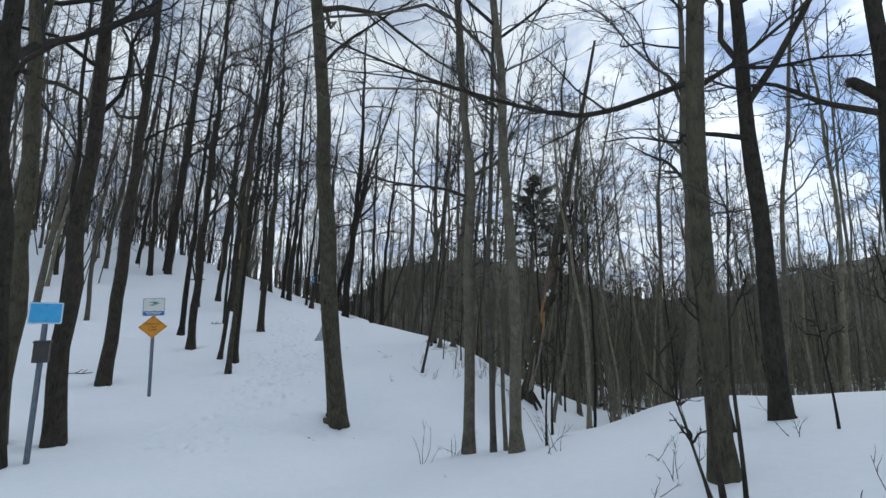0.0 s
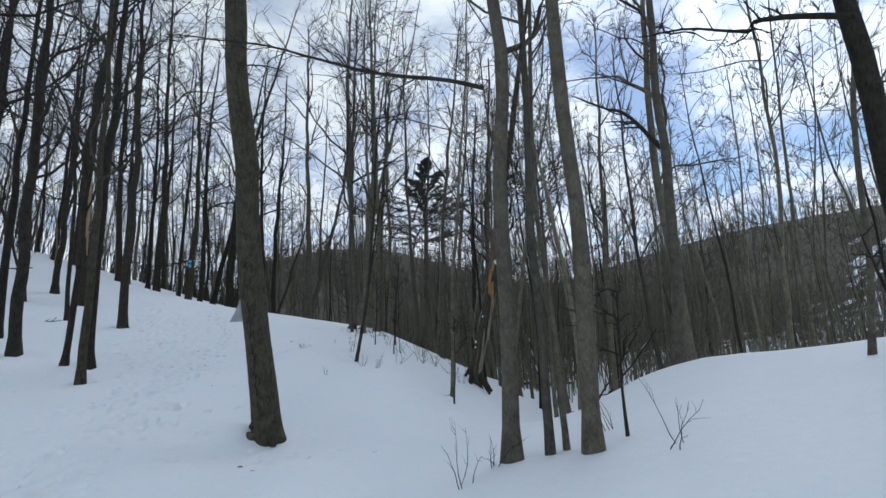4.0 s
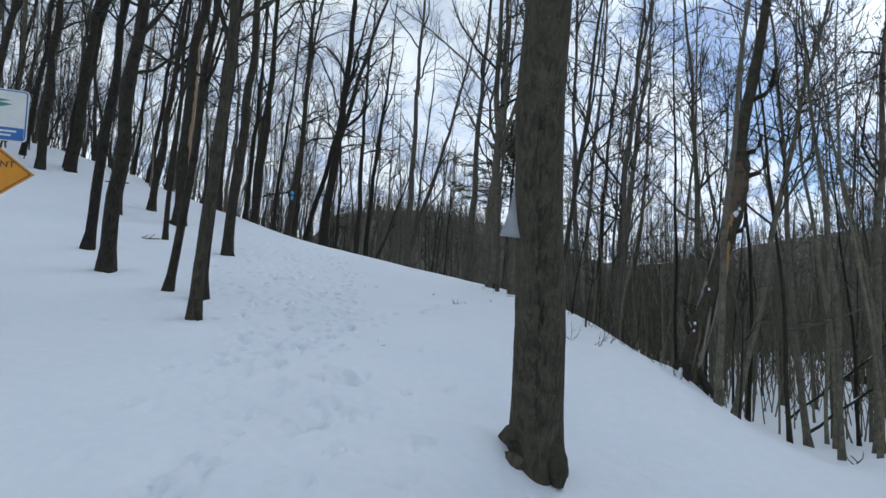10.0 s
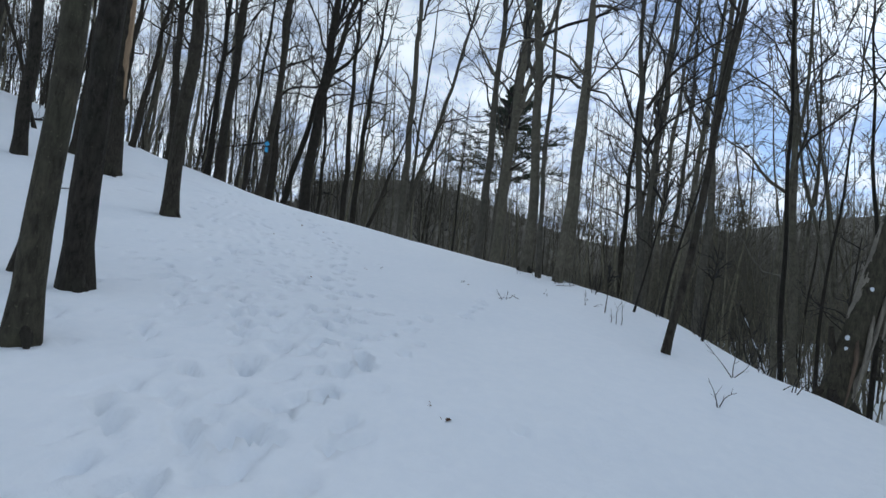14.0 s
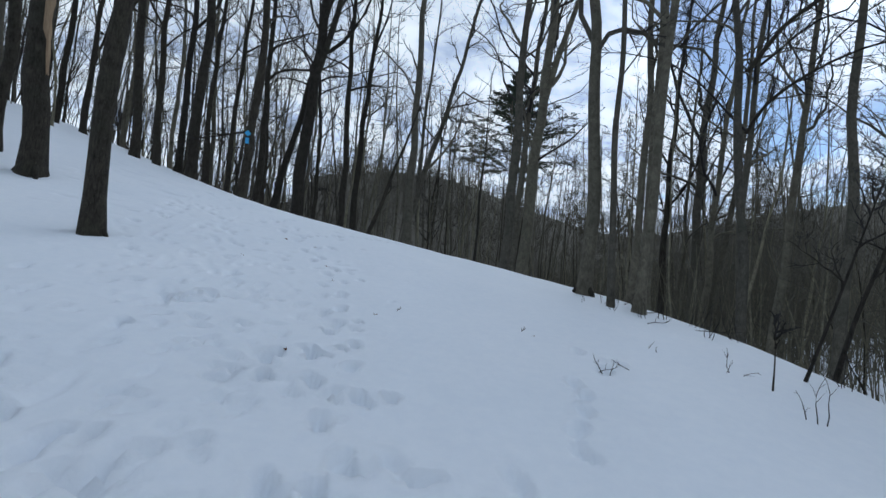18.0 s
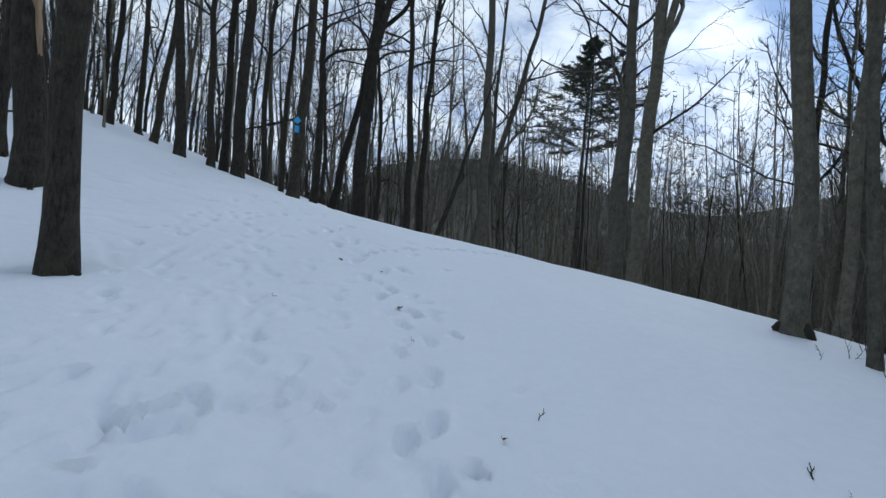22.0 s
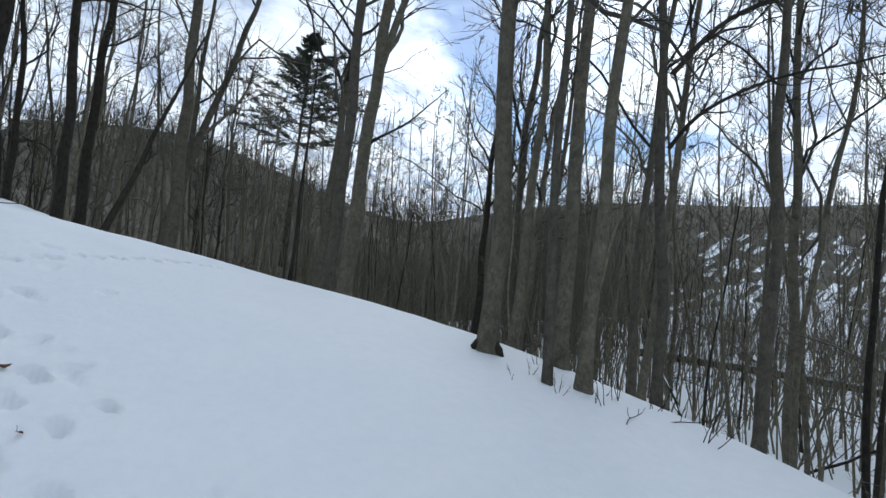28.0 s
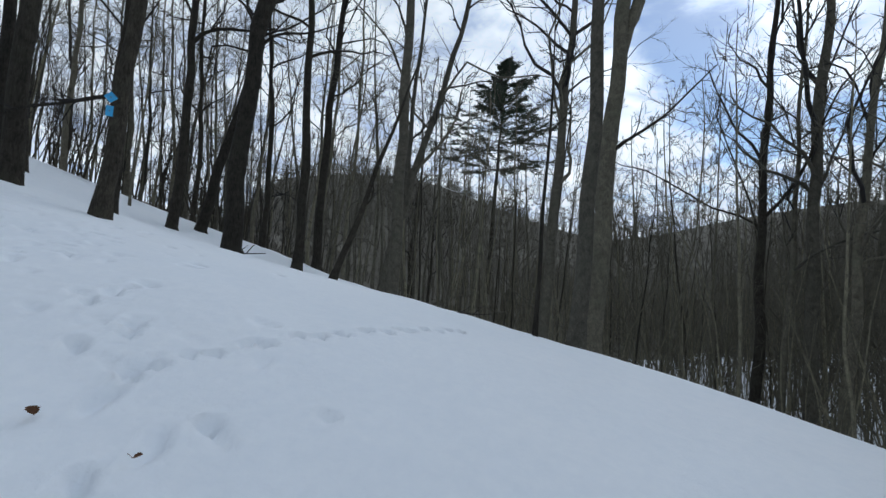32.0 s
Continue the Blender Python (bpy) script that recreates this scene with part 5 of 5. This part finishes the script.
def dead_leaf(x, y, size, turn, seed):
    """A curled brown leaf with a stalk."""
    r = np.random.default_rng(seed)
    bm = bmesh.new()
    k = 9
    left, right, mid = [], [], []
    for i in range(k):
        s = i / (k - 1)
        w = size * 0.42 * math.sin(math.pi * s) ** 0.7 * (1 + 0.15 * (-1) ** i)
        curl = 0.12 * size * math.sin(2.2 * s)
        mid.append(bm.verts.new((size * (s - 0.5), 0, curl)))
        left.append(bm.verts.new((size * (s - 0.5), w, curl + 0.18 * w)))
        right.append(bm.verts.new((size * (s - 0.5), -w, curl + 0.3 * w)))
    for i in range(k - 1):
        bm.faces.new((mid[i], mid[i + 1], left[i + 1], left[i]))
        bm.faces.new((right[i], right[i + 1], mid[i + 1], mid[i]))
    bmesh.ops.solidify(bm, geom=bm.faces[:], thickness=0.0015)
    thing = new("dead_leaf")
    thing.location, thing.rotation_euler = (x, y, ground_z(x, y) + 0.004), (r.normal(0, 0.2), r.normal(0, 0.2), radians(turn))
    part("blade", bm, LEAF, thing, "", True)
    line = curve_points([(-size * 0.5, 0, 0.0), (-size * 0.65, 0.01, 0.01), (-size * 0.8, 0.0, 0.03)], 4)
    link_mesh("stalk", *tubes(line[None], np.full((1, 4), 0.0015), 4), LEAF, thing)
    return tagged(thing, "Curled brown dead leaf lying on the snow", "leaf", "dead leaves on the snow")


for i, (x, y, s) in enumerate(((-3.86, 14.62, 0.085), (-4.55, 20.3, 0.07), (-5.37, 22.33, 0.12), (-6.28, 23.67, 0.11), (-2.41, 10.22, 0.14), (-2.75, 20.0, 0.05), (-3.95, 14.8, 0.05),
                               (-5.19, 21.6, 0.06), (-5.7, 23.4, 0.07), (-6.6, 22.2, 0.07), (-5.3, 18.9, 0.06), (-2.2, 9.8, 0.08), (-0.7, 10.8, 0.06), (-1.6, 10.6, 0.07), (0.4, 6.9, 0.08))):
    dead_leaf(x, y, s * 0.62, 47 * i, 500 + i)


def fallen_log(a, b, radius, seed):
    thing = new("fallen_log")
    p, q = np.array([*a, ground_z(*a) + radius * 0.7]), np.array([*b, ground_z(*b) + radius * 0.7])
    c = (p + q) / 2
    thing.location = c
    line = curve_points([p - c, (2 * p + q) / 3 - c + (0, 0, 0.1), (p + 2 * q) / 3 - c - (0, 0, 0.05), q - c], 24)
    link_mesh("stem", *rough_stem(line, np.linspace(radius, radius * 0.6, 24), 10, seed, 0.1), BARK, thing)
    top = line[2:21] + np.array([0, 0, radius * 0.62])
    v, f = tubes(top[None], np.full((1, 19), radius * 0.5), 8)
    link_mesh("snow_cover", v, f, SNOW, thing, "snow lying along the log")
    return tagged(thing, "Long fallen trunk with snow across the valley floor", "log", "fallen logs")


fallen_log((27.5, 39.0), (32.5, 15.5), 0.30, 1)
fallen_log((9, 33), (15, 36), 0.12, 3)


# ---- a broken stub high on the dark tree by the bank ----
def broken_stub(x, y, h, way, radius):
    axis = axes[(x, y)]
    at = np.array([np.interp(h, axis[0], axis[1]), np.interp(h, axis[0], axis[2]), h])
    pts = curve_points([at, at + np.array(way) * 0.5, at + np.array(way)], 6)
    link_mesh("broken_stub", *rough_stem(pts, np.linspace(radius, radius * 0.85, 6), 9, 31, 0.15), BARK, stand[(x, y)], "short broken branch stub")
    cap = bmesh.new()
    bmesh.ops.create_icosphere(cap, subdivisions=2, radius=radius * 0.95)
    r = np.random.default_rng(5)
    for v in cap.verts:
        v.co *= 1 + r.normal(0, 0.15)
        v.co += Vector(pts[-1])
    part("splintered_end", cap, CRACK, stand[(x, y)], "dark splintered wood at the break")


broken_stub(6.2, 6.75, 4.1, (-0.34, 0.12, 0.34), 0.085)


# ---- long limbs that reach across the view ----
def long_limb(x, y, points, radius, seed):
    """A long limb on the tree that stands at x, y, with side branches and twigs."""
    r = np.random.default_rng(seed)
    thing = stand[(x, y)]
    pts = curve_points(points, 18)
    pts = pts + np.cumsum(r.normal(0, 0.012, pts.shape), 0) * np.linspace(0, 1, 18)[:, None]
    rad = np.linspace(radius, radius * 0.22, 18)
    limb = link_mesh("long_limb", *tubes(pts[None], rad[None], 8), BARK, thing, "long arching side limb")
    l2 = children(pts[None], rad[None], 16, 0.2, r, 0.8, 0.24, 6, 0.3, 0.008)
    l3 = children(*l2, 6, 0.15, r, 0.65, 0.42, 3, 0.2, 0.005)
    tagged(link_mesh("twig_spray", *joined([tubes(*l2, 4), tubes(*l3, 3)]), TWIG, limb, smooth=False), kind="stuff")


long_limb(3.12, 5.40, [(-0.04, 0, 4.19), (-0.95, -0.03, 3.82), (-1.56, -0.05, 3.78), (-2.67, 0.05, 4.14), (-3.69, 0.1, 4.56), (-4.4, 0.2, 4.95)], 0.038, 1)
long_limb(3.12, 5.40, [(0.05, 0, 4.12), (0.38, 0, 4.34), (0.75, 0, 4.6), (1.5, 0.05, 5.27), (2.2, 0.1, 6.1)], 0.036, 2)
long_limb(4.99, 7.44, [(-0.02, 0.02, 4.15), (-0.4, 0.45, 4.42), (-0.7, 0.74, 4.52), (-0.8, 0.83, 4.42), (-1.34, 1.27, 4.72), (-1.9, 1.65, 4.8)], 0.045, 13)
long_limb(6.2, 6.75, [(0.1, -0.1, 3.9), (-0.35, 0.25, 4.25), (-0.85, 0.6, 4.75), (-1.3, 0.8, 4.8), (-1.9, 1.0, 5.2)], 0.05, 14)
long_limb(6.2, 6.75, [(0.15, -0.2, 4.6), (0.5, -0.5, 5.1), (0.9, -0.9, 5.3), (1.5, -1.3, 6.0)], 0.07, 15)
long_limb(4.99, 7.44, [(-0.06, 0, 5.36), (0.46, 0.02, 5.38), (1.14, 0.04, 5.54), (2.09, 0.07, 5.63), (2.9, 0.1, 5.9)], 0.035, 3)
long_limb(1.46, 8.33, [(-0.2, -0.3, 5.6), (-0.61, 0.0, 5.98), (-1.27, 0.2, 6.34), (-2.13, 0.39, 6.65), (-3.19, 0.58, 6.89), (-4.4, 0.8, 7.2)], 0.032, 4)
long_limb(0.73, 8.87, [(-0.17, -0.25, 4.4), (-0.61, 0.0, 4.62), (-1.38, 0.25, 4.8), (-2.16, 0.39, 5.05), (-2.94, 0.54, 5.3), (-4.0, 0.73, 5.5)], 0.032, 5)
long_limb(0.18, 30.03, [(0.15, -0.1, 4.6), (0.5, -0.2, 4.9), (1.3, -0.3, 5.5), (2.3, -0.5, 6.6)], 0.05, 6)
long_limb(1.70, 22.16, [(-0.04, 0.11, 5.0), (0.17, -0.45, 5.63), (0.4, -1.06, 5.9), (0.62, -1.64, 6.08), (0.8, -2.4, 6.5)], 0.045, 7)
long_limb(1.70, 22.16, [(-0.03, 0.09, 3.87), (0.07, -0.3, 4.34), (0.36, -0.96, 4.69), (0.67, -1.76, 4.8), (0.9, -2.6, 4.9)], 0.035, 8)
long_limb(7.64, 14.47, [(0.0, 0.1, 6.2), (-0.35, 0.93, 7.57), (-0.64, 1.7, 8.18), (-1.08, 2.86, 9.16)], 0.07, 9)
long_limb(-8.26, 36.09, [(0.2, 0.0, 6.2), (0.81, -0.18, 6.73), (1.89, -0.42, 6.86), (2.8, -0.56, 7.3)], 0.06, 10)
long_limb(-8.79, 29.55, [(-0.05, 0.02, 2.0), (-0.77, 0.17, 1.85), (-1.57, 0.35, 1.71), (-2.4, 0.5, 1.5)], 0.04, 11)
long_limb(-2.40, 12.36, [(-0.5, -1.6, 8.6), (-0.1, -1.6, 9.1), (0.8, -1.5, 9.9), (1.6, -1.4, 10.6)], 0.05, 12)
